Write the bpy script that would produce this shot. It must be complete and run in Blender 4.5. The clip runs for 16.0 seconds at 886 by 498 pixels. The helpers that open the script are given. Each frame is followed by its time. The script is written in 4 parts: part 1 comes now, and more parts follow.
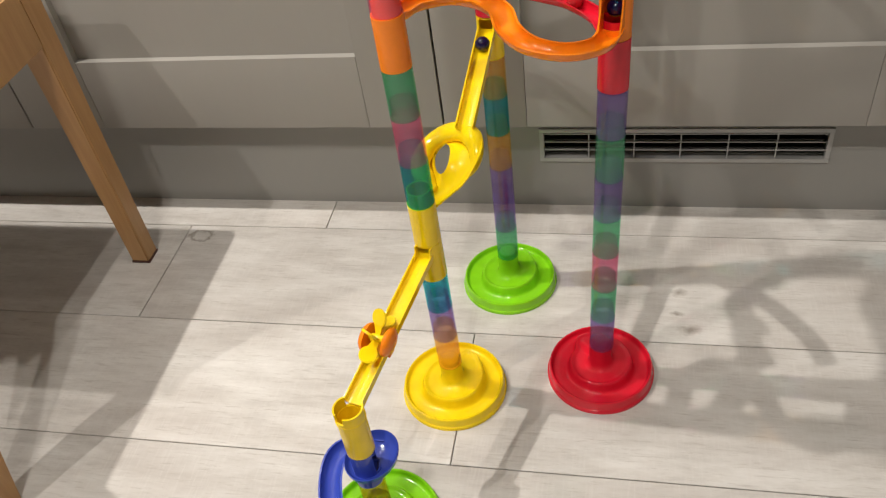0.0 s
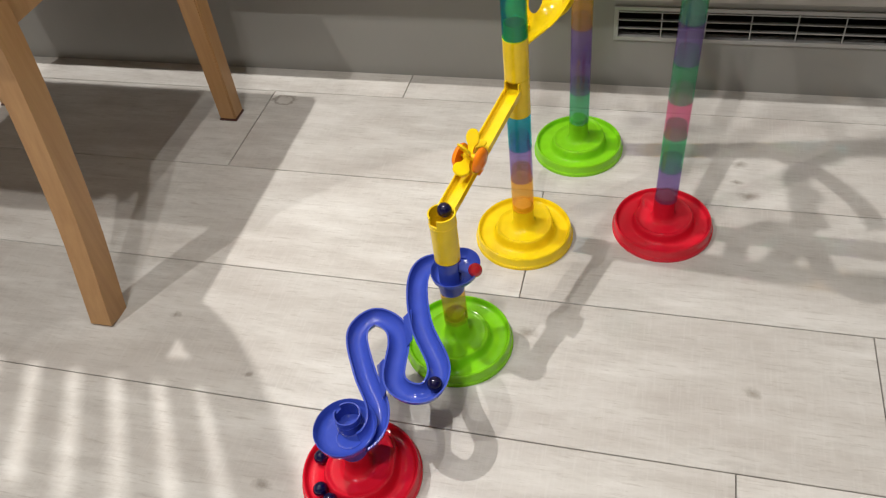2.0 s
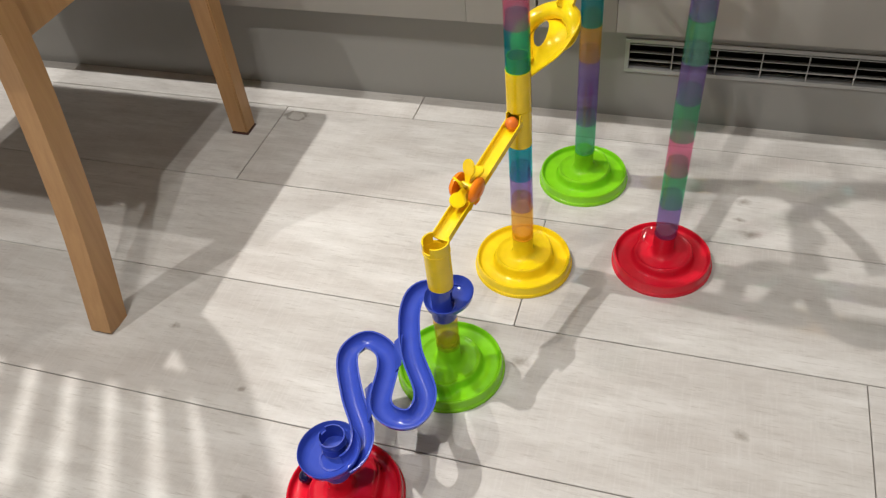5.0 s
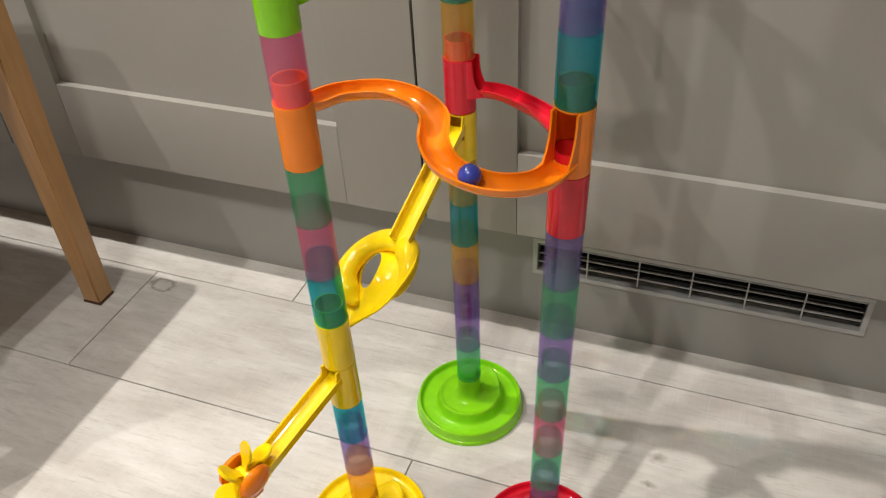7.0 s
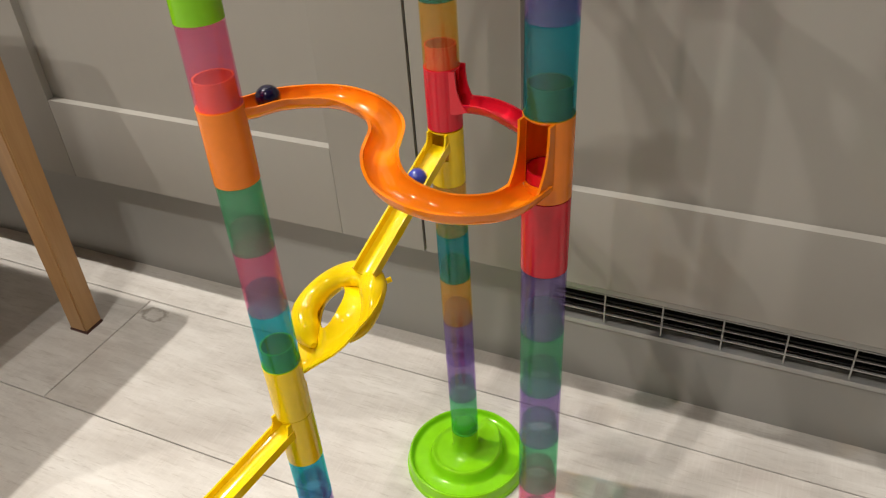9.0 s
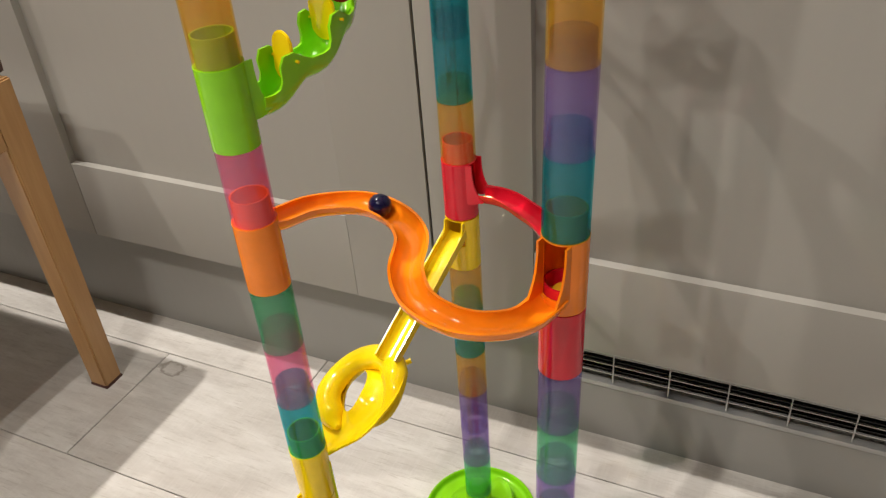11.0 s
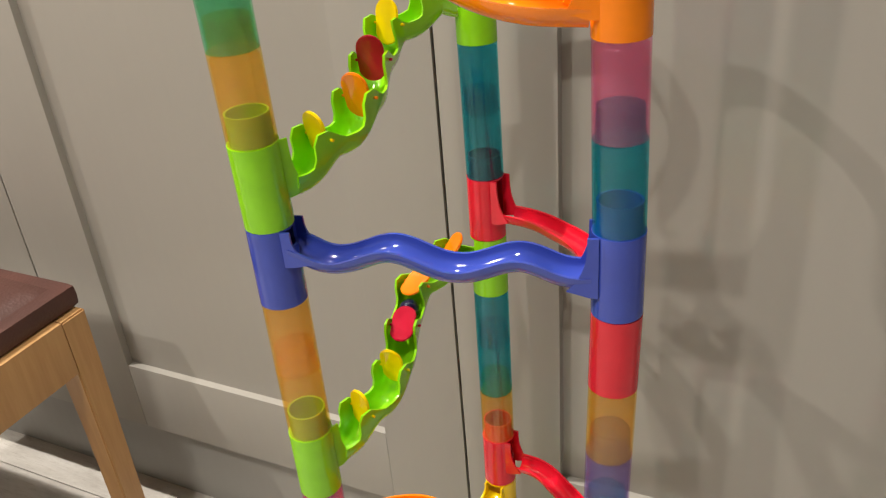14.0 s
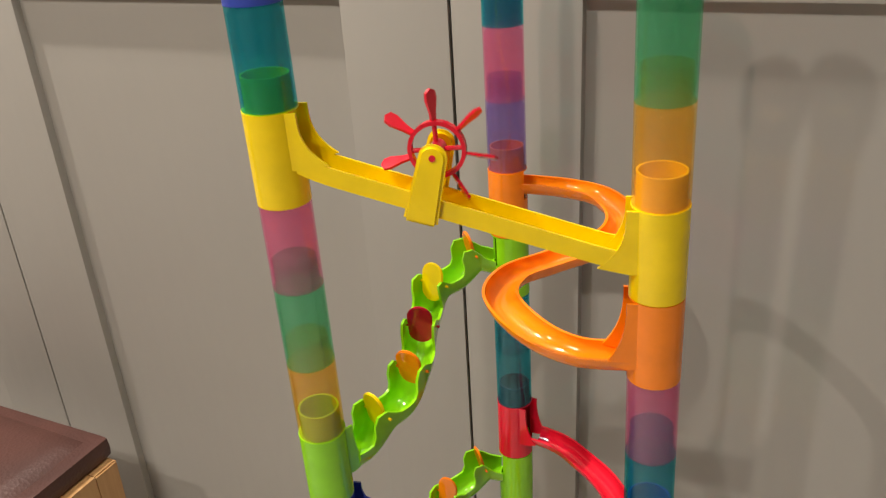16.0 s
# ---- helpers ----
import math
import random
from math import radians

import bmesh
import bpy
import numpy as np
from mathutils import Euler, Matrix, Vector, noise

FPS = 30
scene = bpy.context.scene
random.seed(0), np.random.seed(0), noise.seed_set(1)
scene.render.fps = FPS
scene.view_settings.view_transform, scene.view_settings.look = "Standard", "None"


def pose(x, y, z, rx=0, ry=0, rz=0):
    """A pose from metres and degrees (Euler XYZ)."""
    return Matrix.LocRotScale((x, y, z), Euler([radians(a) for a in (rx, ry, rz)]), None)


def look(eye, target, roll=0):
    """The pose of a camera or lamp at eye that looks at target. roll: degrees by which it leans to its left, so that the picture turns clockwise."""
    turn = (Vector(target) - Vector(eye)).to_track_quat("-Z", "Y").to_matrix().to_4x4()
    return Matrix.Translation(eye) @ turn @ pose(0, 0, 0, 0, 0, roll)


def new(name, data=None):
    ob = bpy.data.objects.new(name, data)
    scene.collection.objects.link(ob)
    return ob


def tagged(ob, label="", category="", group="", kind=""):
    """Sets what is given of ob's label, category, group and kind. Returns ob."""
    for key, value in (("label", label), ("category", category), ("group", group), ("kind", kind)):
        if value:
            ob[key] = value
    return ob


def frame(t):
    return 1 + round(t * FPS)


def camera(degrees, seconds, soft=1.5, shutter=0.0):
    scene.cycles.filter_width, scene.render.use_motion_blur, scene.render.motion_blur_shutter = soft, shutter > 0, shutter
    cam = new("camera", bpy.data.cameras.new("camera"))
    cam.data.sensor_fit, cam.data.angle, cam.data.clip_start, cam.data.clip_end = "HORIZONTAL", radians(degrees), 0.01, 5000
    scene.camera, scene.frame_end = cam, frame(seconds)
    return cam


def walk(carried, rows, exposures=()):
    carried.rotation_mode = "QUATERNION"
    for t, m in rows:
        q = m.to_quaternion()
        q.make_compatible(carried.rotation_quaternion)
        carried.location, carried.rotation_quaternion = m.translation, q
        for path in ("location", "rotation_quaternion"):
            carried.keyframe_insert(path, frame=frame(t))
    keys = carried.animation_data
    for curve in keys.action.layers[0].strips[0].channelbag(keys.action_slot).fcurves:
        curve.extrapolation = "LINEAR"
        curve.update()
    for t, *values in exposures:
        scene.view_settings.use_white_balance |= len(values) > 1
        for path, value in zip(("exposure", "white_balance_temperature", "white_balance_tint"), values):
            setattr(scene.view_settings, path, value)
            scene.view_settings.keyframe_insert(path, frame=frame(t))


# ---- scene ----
cam = camera(56.62, 16.0, soft=1.25, shutter=0.12)
PATH = [
    (0, (0.1164, 0.1074, 0.7817), (-0.2944, 1.5317, -0.5610), -9.35),
    (0.5, (0.1091, 0.0761, 0.7768), (-0.3104, 1.4711, -0.5936), -9.26),
    (1, (0.0987, 0.0328, 0.7412), (-0.3359, 1.4126, -0.6398), -8.89),
    (1.5, (0.0806, -0.0101, 0.7522), (-0.3653, 1.3459, -0.6487), -8.31),
    (2, (0.0833, -0.0441, 0.7450), (-0.3889, 1.2884, -0.6698), -8.32),
    (2.5, (0.0770, -0.0501, 0.7427), (-0.4085, 1.2572, -0.6910), -8.39),
    (3, (0.0706, -0.0710, 0.7378), (-0.4094, 1.2261, -0.7069), -7.98),
    (3.2, (0.0686, -0.0728, 0.7548), (-0.4051, 1.2046, -0.7094), -7.64),
    (5.3, (0.1108, -0.0209, 0.7595), (-0.4134, 1.3249, -0.6240), -6.83),
    (5.5, (0.0928, -0.0127, 0.7860), (-0.3936, 1.3452, -0.5995), -5.70),
    (6, (0.1375, 0.0618, 0.7772), (-0.3816, 1.4685, -0.5416), -5.28),
    (6.5, (0.1800, 0.1825, 0.7580), (-0.3790, 1.6093, -0.5272), -5.31),
    (7, (0.2035, 0.2779, 0.7394), (-0.3916, 1.7284, -0.5023), -3.44),
    (7.5, (0.2225, 0.3435, 0.6970), (-0.4530, 1.7980, -0.4945), -3.30),
    (8, (0.2310, 0.3730, 0.6774), (-0.4819, 1.8314, -0.4909), -3.84),
    (10.3, (0.2262, 0.3604, 0.6958), (-0.5228, 1.8044, -0.4679), -4.74),
    (10.5, (0.2226, 0.3609, 0.7125), (-0.5219, 1.8125, -0.4444), -4.68),
    (11, (0.2207, 0.3716, 0.7391), (-0.5293, 1.8392, -0.3939), -4.86),
    (11.5, (0.2139, 0.3859, 0.7581), (-0.5354, 1.8676, -0.3570), -5.22),
    (12, (0.2183, 0.3880, 0.7997), (-0.5374, 1.8883, -0.2857), -5.32),
    (12.5, (0.2128, 0.3846, 0.8304), (-0.5520, 1.8978, -0.2303), -5.30),
    (13, (0.2116, 0.3861, 0.8726), (-0.5634, 1.9129, -0.1610), -5.23),
    (13.5, (0.2060, 0.3819, 0.9017), (-0.5776, 1.9223, -0.1049), -4.97),
    (14, (0.1985, 0.3783, 0.9278), (-0.5945, 1.9332, -0.0486), -4.93),
    (14.5, (0.1894, 0.3789, 0.9475), (-0.6087, 1.9516, 0.0044), -4.76),
    (15, (0.1834, 0.3806, 0.9940), (-0.6140, 1.9683, 0.0756), -4.38),
    (15.5, (0.1778, 0.3794, 1.0241), (-0.6161, 1.9826, 0.1300), -3.90),
    (16, (0.1729, 0.3794, 1.0741), (-0.6201, 1.9971, 0.2056), -3.70),
]
walk(cam, [(t, look(eye, target, roll)) for t, eye, target, roll in PATH], [(0, -0.10, 6330, 11), (1.5, -0.12, 6150, 10), (3, -0.17, 6080, 10), (5.5, -0.09, 6050, 10), (8, -0.02, 6400, 10), (11, 0.08, 6400, 11), (12.5, 0.2, 6520, 10), (13.5, 0.3, 6550, 10), (14.5, 0.15, 6600, 10), (16, 0.0, 6640, 12)])

# ---- light ----
world = bpy.data.worlds.new("room_ambient")
world.use_nodes = True
world.node_tree.nodes["Background"].inputs[0].default_value = (1.0, 0.9, 0.78, 1)
world.node_tree.nodes["Background"].inputs[1].default_value = 0.002
scene.world = world
scene.cycles.transparent_max_bounces = 40

LAMPS = [(-1.05, 0.76, 2.38, 39), (-0.20, 0.80, 2.38, 6), (0.62, 0.80, 2.38, 1.4), (-1.20, -0.30, 2.38, 21), (-0.02, -0.44, 2.38, 14), (-0.21, -0.46, 2.38, 13)]
for lx, ly, lz, watts in LAMPS:
    lamp = bpy.data.lights.new("downlight", "AREA")
    lamp.shape, lamp.size, lamp.energy, lamp.color = "DISK", 0.038, watts, (1.0, 0.93, 0.83)
    new("downlight_lamp", lamp).matrix_world = pose(lx, ly, lz)


# ---- materials ----
def shader(name):
    m = bpy.data.materials.new(name)
    m.use_nodes = True
    nt = m.node_tree
    return m, nt, nt.nodes["Principled BSDF"], nt.nodes["Material Output"]


def node(nt, kind, **values):
    n = nt.nodes.new(kind)
    for k, v in values.items():
        n.inputs[k].default_value = v
    return n


def math_node(nt, op, a, b=None, c=None):
    n = nt.nodes.new("ShaderNodeMath")
    n.operation = op
    for i, v in enumerate((a, b, c)):
        if v is None:
            continue
        if isinstance(v, (int, float)):
            n.inputs[i].default_value = v
        else:
            nt.links.new(v, n.inputs[i])
    return n.outputs[0]


def ramp(nt, fac, stops):
    n = nt.nodes.new("ShaderNodeValToRGB")
    els = n.color_ramp.elements
    while len(els) < len(stops):
        els.new(0.5)
    for e, (p, c) in zip(els, stops):
        e.position, e.color = p, (*c, 1)
    nt.links.new(fac, n.inputs[0])
    return n.outputs[0]


def mix_colour(nt, fac, a, b, mode="MIX"):
    n = nt.nodes.new("ShaderNodeMix")
    n.data_type, n.blend_type = "RGBA", mode
    for sock, v in ((n.inputs[0], fac), (n.inputs[6], a), (n.inputs[7], b)):
        if isinstance(v, (int, float)):
            sock.default_value = v
        elif isinstance(v, tuple):
            sock.default_value = (*v, 1)
        else:
            nt.links.new(v, sock)
    return n.outputs[2]


def bump(nt, bsdf, height, strength, distance):
    n = node(nt, "ShaderNodeBump", Strength=strength, Distance=distance)
    nt.links.new(height, n.inputs["Height"])
    nt.links.new(n.outputs[0], bsdf.inputs["Normal"])


def noise_tex(nt, scale, detail=4.0, coords=None, stretch=None, rough=0.5, kind="Object"):
    if coords is None:
        coords = nt.nodes.new("ShaderNodeTexCoord").outputs[kind]
    if stretch:
        mp = nt.nodes.new("ShaderNodeMapping")
        mp.inputs["Scale"].default_value = stretch
        nt.links.new(coords, mp.inputs[0])
        coords = mp.outputs[0]
    n = node(nt, "ShaderNodeTexNoise", Scale=scale, Detail=detail, Roughness=rough)
    nt.links.new(coords, n.inputs["Vector"])
    return n.outputs[0]


def plastic(name, colour, rough=0.085):
    """Glossy moulded toy plastic with faint handling marks."""
    m, nt, b, _ = shader(name)
    grain = noise_tex(nt, 60, 3)
    dark = tuple(c * 0.9 for c in colour)
    nt.links.new(mix_colour(nt, ramp(nt, grain, [(0.35, (0, 0, 0)), (0.7, (1, 1, 1))]), dark, colour), b.inputs["Base Color"])
    nt.links.new(math_node(nt, "MULTIPLY_ADD", grain, 0.10, rough - 0.05), b.inputs["Roughness"])
    bump(nt, b, noise_tex(nt, 150, 2), 0.05, 0.0004)
    return m


def clear_plastic(name, colour, body=0.12):
    """Tinted see-through plastic: coloured transmission, a milky share and a glossy skin."""
    m, nt, b, out = shader(name)
    b.inputs["Base Color"].default_value = (*(min(1, c * 1.1) for c in colour), 1)
    b.inputs["Roughness"].default_value = 0.14
    streak = noise_tex(nt, 40, 2, stretch=(1, 1, 0.06))
    skin = tuple(c ** 0.24 for c in colour)
    tint = mix_colour(nt, streak, tuple(c * 0.97 for c in skin), tuple(min(1, c * 1.02) for c in skin))
    tr = nt.nodes.new("ShaderNodeBsdfTransparent")
    nt.links.new(tint, tr.inputs[0])
    mx = nt.nodes.new("ShaderNodeMixShader")
    mx.inputs[0].default_value = body
    nt.links.new(tr.outputs[0], mx.inputs[1])
    milk = nt.nodes.new("ShaderNodeMixShader")
    back = nt.nodes.new("ShaderNodeBsdfTranslucent")
    back.inputs[0].default_value = (*(min(1, c * 1.15) for c in colour), 1)
    milk.inputs[0].default_value = 0.45
    nt.links.new(b.outputs[0], milk.inputs[1])
    nt.links.new(back.outputs[0], milk.inputs[2])
    nt.links.new(milk.outputs[0], mx.inputs[2])
    gl = node(nt, "ShaderNodeBsdfGlossy", Roughness=0.06)
    top = nt.nodes.new("ShaderNodeMixShader")
    top.inputs[0].default_value = 0.05
    nt.links.new(mx.outputs[0], top.inputs[1])
    nt.links.new(gl.outputs[0], top.inputs[2])
    nt.links.new(top.outputs[0], out.inputs[0])
    return m


RGB = {
    "yellow": (0.98, 0.70, 0.003), "orange": (1.0, 0.255, 0.006), "red": (0.70, 0.010, 0.030),
    "lime": (0.27, 0.70, 0.010), "blue": (0.045, 0.080, 0.46), "crimson": (0.55, 0.010, 0.04),
}
MAT = {k: plastic(k + "_plastic", v) for k, v in RGB.items()}
CLEAR_RGB = {
    "teal": (0.01, 0.40, 0.50), "amber": (0.98, 0.55, 0.09), "purple": (0.36, 0.25, 0.62),
    "green": (0.16, 0.62, 0.34), "pink": (0.92, 0.26, 0.46), "cyan": (0.02, 0.42, 0.50),
}
CLEAR = {k: clear_plastic("clear_" + k + "_plastic", v) for k, v in CLEAR_RGB.items()}


def painted(name, colour):
    """Satin grey painted kitchen fronts with faint brush mottle."""
    m, nt, b, _ = shader(name)
    big = noise_tex(nt, 2.2, 4)
    fine = noise_tex(nt, 90, 3, stretch=(1, 1, 0.2))
    c = mix_colour(nt, big, tuple(v * 0.93 for v in colour), tuple(v * 1.06 for v in colour))
    nt.links.new(mix_colour(nt, math_node(nt, "MULTIPLY", fine, 0.12), c, tuple(v * 0.8 for v in colour)), b.inputs["Base Color"])
    nt.links.new(math_node(nt, "MULTIPLY_ADD", fine, 0.15, 0.36), b.inputs["Roughness"])
    bump(nt, b, fine, 0.05, 0.0006)
    return m


DOOR_PAINT = painted("door_paint", (0.335, 0.320, 0.292))
PLINTH_PAINT = painted("plinth_paint", (0.30, 0.295, 0.277))
WALL_PAINT = painted("wall_paint", (0.40, 0.38, 0.35))

KNOTS = [(0.193, 0.831, 0.5), (0.031, 0.309, 0.6), (-0.271, 0.302, 0.7), (-0.5015, 0.951, 1.0), (0.1965, 0.868, 0.7), (0.208, 0.805, 0.9), (-0.0355, 0.540, 0.8), (0.2075, 0.496, 0.7), (-0.47, 0.50, 0.5), (-0.13, 0.236, 0.9), (-0.34, 0.43, 0.5)]


def plank_material():
    m, nt, b, _ = shader("pale_oak_plank")
    info = nt.nodes.new("ShaderNodeObjectInfo")
    pos = nt.nodes.new("ShaderNodeNewGeometry").outputs["Position"]
    off = nt.nodes.new("ShaderNodeCombineXYZ")
    nt.links.new(math_node(nt, "MULTIPLY", info.outputs["Random"], 17.0), off.inputs[0])
    nt.links.new(math_node(nt, "MULTIPLY", info.outputs["Random"], 31.0), off.inputs[2])
    add = nt.nodes.new("ShaderNodeVectorMath")
    nt.links.new(pos, add.inputs[0])
    nt.links.new(off.outputs[0], add.inputs[1])
    v = add.outputs[0]
    grain = noise_tex(nt, 12, 9, v, (0.8, 3.6, 1), 0.72)
    broad = noise_tex(nt, 4.0, 5, v, (1.0, 3.2, 1), 0.6)
    pores = noise_tex(nt, 95, 5, v, (0.30, 3.4, 1), 0.75)
    saw = noise_tex(nt, 60, 2, v, (7, 0.5, 1), 0.5)
    col = ramp(nt, grain, [(0.28, (0.47, 0.44, 0.41)), (0.5, (0.62, 0.595, 0.56)), (0.72, (0.73, 0.71, 0.68))])
    col = mix_colour(nt, ramp(nt, broad, [(0.42, (0, 0, 0)), (0.66, (0.62, 0.62, 0.62))]), col, (0.48, 0.44, 0.405))
    col = mix_colour(nt, ramp(nt, saw, [(0.50, (0, 0, 0)), (0.75, (0.22, 0.22, 0.22))]), col, (0.72, 0.70, 0.67))
    col = mix_colour(nt, ramp(nt, pores, [(0.55, (0, 0, 0)), (0.68, (0.55, 0.55, 0.55))]), col, (0.38, 0.34, 0.30))
    tone = math_node(nt, "MULTIPLY_ADD", info.outputs["Random"], 0.14, 0.92)
    tint = nt.nodes.new("ShaderNodeCombineColor")
    for i in range(3):
        nt.links.new(tone, tint.inputs[i])
    col = mix_colour(nt, 1.0, col, tint.outputs[0], "MULTIPLY")
    # knots: small dark rings with a smudge drawn out along the board
    sep = nt.nodes.new("ShaderNodeSeparateXYZ")
    nt.links.new(pos, sep.inputs[0])
    wob = math_node(nt, "MULTIPLY_ADD", noise_tex(nt, 90, 5, pos, None, 0.6), 0.016, -0.008)
    total = None
    for kx, ky, size in KNOTS:
        dx = math_node(nt, "MULTIPLY", math_node(nt, "SUBTRACT", sep.outputs[0], kx), 0.62)
        dy = math_node(nt, "SUBTRACT", sep.outputs[1], ky)
        d = math_node(nt, "ADD", math_node(nt, "SQRT", math_node(nt, "ADD", math_node(nt, "MULTIPLY", dx, dx), math_node(nt, "MULTIPLY", dy, dy))), wob)
        if size >= 1:
            ring = math_node(nt, "SUBTRACT", 1.0, math_node(nt, "MULTIPLY", math_node(nt, "ABSOLUTE", math_node(nt, "SUBTRACT", d, 0.011)), 300.0))
        else:
            ring = math_node(nt, "SUBTRACT", 1.0, math_node(nt, "DIVIDE", math_node(nt, "ABSOLUTE", d), 0.011 * size))
        ring = math_node(nt, "MULTIPLY", math_node(nt, "MAXIMUM", ring, 0.0), 0.75)
        total = ring if total is None else math_node(nt, "MAXIMUM", total, ring)
    col = mix_colour(nt, total, col, (0.22, 0.185, 0.15))
    nt.links.new(col, b.inputs["Base Color"])
    nt.links.new(math_node(nt, "MULTIPLY_ADD", grain, 0.25, 0.30), b.inputs["Roughness"])
    bump(nt, b, pores, 0.12, 0.0006)
    return m


PLANK = plank_material()


def wood(name, light, dark):
    m, nt, b, _ = shader(name)
    g = noise_tex(nt, 22, 6, stretch=(5, 5, 0.35), rough=0.6)
    nt.links.new(ramp(nt, g, [(0.3, dark), (0.7, light)]), b.inputs["Base Color"])
    nt.links.new(math_node(nt, "MULTIPLY_ADD", g, 0.2, 0.3), b.inputs["Roughness"])
    bump(nt, b, g, 0.08, 0.0006)
    return m


BEECH = wood("varnished_beech", (0.50, 0.29, 0.125), (0.40, 0.215, 0.085))


def leather():
    m, nt, b, _ = shader("brown_leather")
    v = nt.nodes.new("ShaderNodeTexVoronoi")
    v.inputs["Scale"].default_value = 260
    nt.links.new(nt.nodes.new("ShaderNodeTexCoord").outputs["Object"], v.inputs[0])
    big = noise_tex(nt, 9, 4)
    nt.links.new(ramp(nt, big, [(0.3, (0.055, 0.022, 0.018)), (0.7, (0.095, 0.036, 0.028))]), b.inputs["Base Color"])
    b.inputs["Roughness"].default_value = 0.42
    bump(nt, b, v.outputs["Distance"], 0.25, 0.001)
    return m


LEATHER = leather()


def plain(name, colour, rough=0.5, metal=0.0):
    m, nt, b, _ = shader(name)
    n = noise_tex(nt, 30, 4)
    nt.links.new(mix_colour(nt, n, tuple(c * 0.85 for c in colour), tuple(min(1, c * 1.1) for c in colour)), b.inputs["Base Color"])
    b.inputs["Roughness"].default_value, b.inputs["Metallic"].default_value = rough, metal
    return m


SUBFLOOR = plain("joint_dark", (0.10, 0.09, 0.08), 0.8)
VENT_METAL = plain("vent_grey_enamel", (0.42, 0.42, 0.41), 0.4, 0.3)
VENT_DARK = plain("vent_dark_grey", (0.09, 0.09, 0.09), 0.5)
# near-black colour standing in for the shade inside the vent
VENT_SHADE = plain("vent_shade", (0.015, 0.015, 0.015), 0.8)
LED = bpy.data.materials.new("downlight_glow")
LED.use_nodes = True
LED.node_tree.nodes["Principled BSDF"].inputs["Emission Color"].default_value = (1.0, 0.93, 0.83, 1)
LED.node_tree.nodes["Principled BSDF"].inputs["Emission Strength"].default_value = 6.0
CHROME = plain("brushed_steel", (0.6, 0.6, 0.6), 0.3, 1.0)


def marble_material(name, colour):
    m, nt, b, _ = shader(name)
    n = noise_tex(nt, 120, 2)
    nt.links.new(mix_colour(nt, n, tuple(c * 0.7 for c in colour), colour), b.inputs["Base Color"])
    b.inputs["Roughness"].default_value = 0.13
    b.inputs["Coat Weight"].default_value = 0.4
    b.inputs["Coat Roughness"].default_value = 0.10
    b.inputs["IOR"].default_value = 1.5
    return m


BALL = {
    "dark": marble_material("dark_blue_glass", (0.004, 0.003, 0.040)),
    "red": marble_material("red_glass", (0.60, 0.02, 0.03)),
    "blue": marble_material("blue_glass", (0.05, 0.07, 0.42)),
    "orange": marble_material("orange_glass", (0.92, 0.22, 0.03)),
    "yellow": marble_material("yellow_glass", (0.95, 0.48, 0.02)),
}


# ---- mesh helpers ----
def link(name, bm, mat, parent=None, smooth=True):
    me = bpy.data.meshes.new(name)
    bmesh.ops.recalc_face_normals(bm, faces=bm.faces)
    bm.to_mesh(me)
    bm.free()
    me.materials.append(mat)
    if smooth:
        me.shade_smooth()
        me.set_sharp_from_angle(angle=radians(38))
    ob = new(name, me)
    ob.parent = parent
    return ob


def part(name, bm, mat, parent, label="", smooth=True):
    return tagged(link(name, bm, mat, parent, smooth), label)


def thing(name, label, category, group="", m=None):
    ob = new(name)
    ob.empty_display_size = 0.02
    if m is not None:
        ob.matrix_world = m
    return tagged(ob, label, category, group)


def box(bm, x0, x1, y0, y1, z0, z1, bevel=0.0, m=None):
    vs = [bm.verts.new((x, y, z)) for x in (x0, x1) for y in (y0, y1) for z in (z0, z1)]
    fs = [bm.faces.new([vs[i] for i in q]) for q in ((0, 1, 3, 2), (4, 6, 7, 5), (0, 4, 5, 1), (2, 3, 7, 6), (0, 2, 6, 4), (1, 5, 7, 3))]
    if bevel:
        es = list({e for f in fs for e in f.edges})
        out = bmesh.ops.bevel(bm, geom=es, offset=bevel, segments=2, affect="EDGES", profile=0.7)
        vs = list({v for f in out["faces"] for v in f.verts} | {v for v in vs if v.is_valid})
    if m is not None:
        bmesh.ops.transform(bm, matrix=m, verts=vs)
    return bm


def lathe(bm, profile, n=40, m=None, closed=False):
    """Turns (radius, z) pairs about z. closed: the profile is a ring, so the wall has thickness."""
    rings = []
    for r, z in profile:
        if r < 1e-6:
            rings.append([bm.verts.new((0, 0, z))])
        else:
            rings.append([bm.verts.new((r * math.cos(2 * math.pi * i / n), r * math.sin(2 * math.pi * i / n), z)) for i in range(n)])
    pairs = list(zip(rings, rings[1:])) + ([(rings[-1], rings[0])] if closed else [])
    for a, b in pairs:
        for i in range(n):
            j = (i + 1) % n
            if len(a) == 1:
                bm.faces.new((a[0], b[i], b[j]))
            elif len(b) == 1:
                bm.faces.new((a[i], a[j], b[0]))
            else:
                bm.faces.new((a[i], a[j], b[j], b[i]))
    if m is not None:
        bmesh.ops.transform(bm, matrix=m, verts=[v for r in rings for v in r])
    return bm


def smooth_path(pts, per=8):
    """A Catmull-Rom curve through the points."""
    p = [Vector(q) for q in pts]
    p = [2 * p[0] - p[1]] + p + [2 * p[-1] - p[-2]]
    out = []
    for i in range(1, len(p) - 2):
        for k in range(per):
            t = k / per
            a, b, c, d = p[i - 1], p[i], p[i + 1], p[i + 2]
            out.append(0.5 * (2 * b + (c - a) * t + (2 * a - 5 * b + 4 * c - d) * t * t + (3 * b - a - 3 * c + d) * t ** 3))
    return out + [p[-2]]


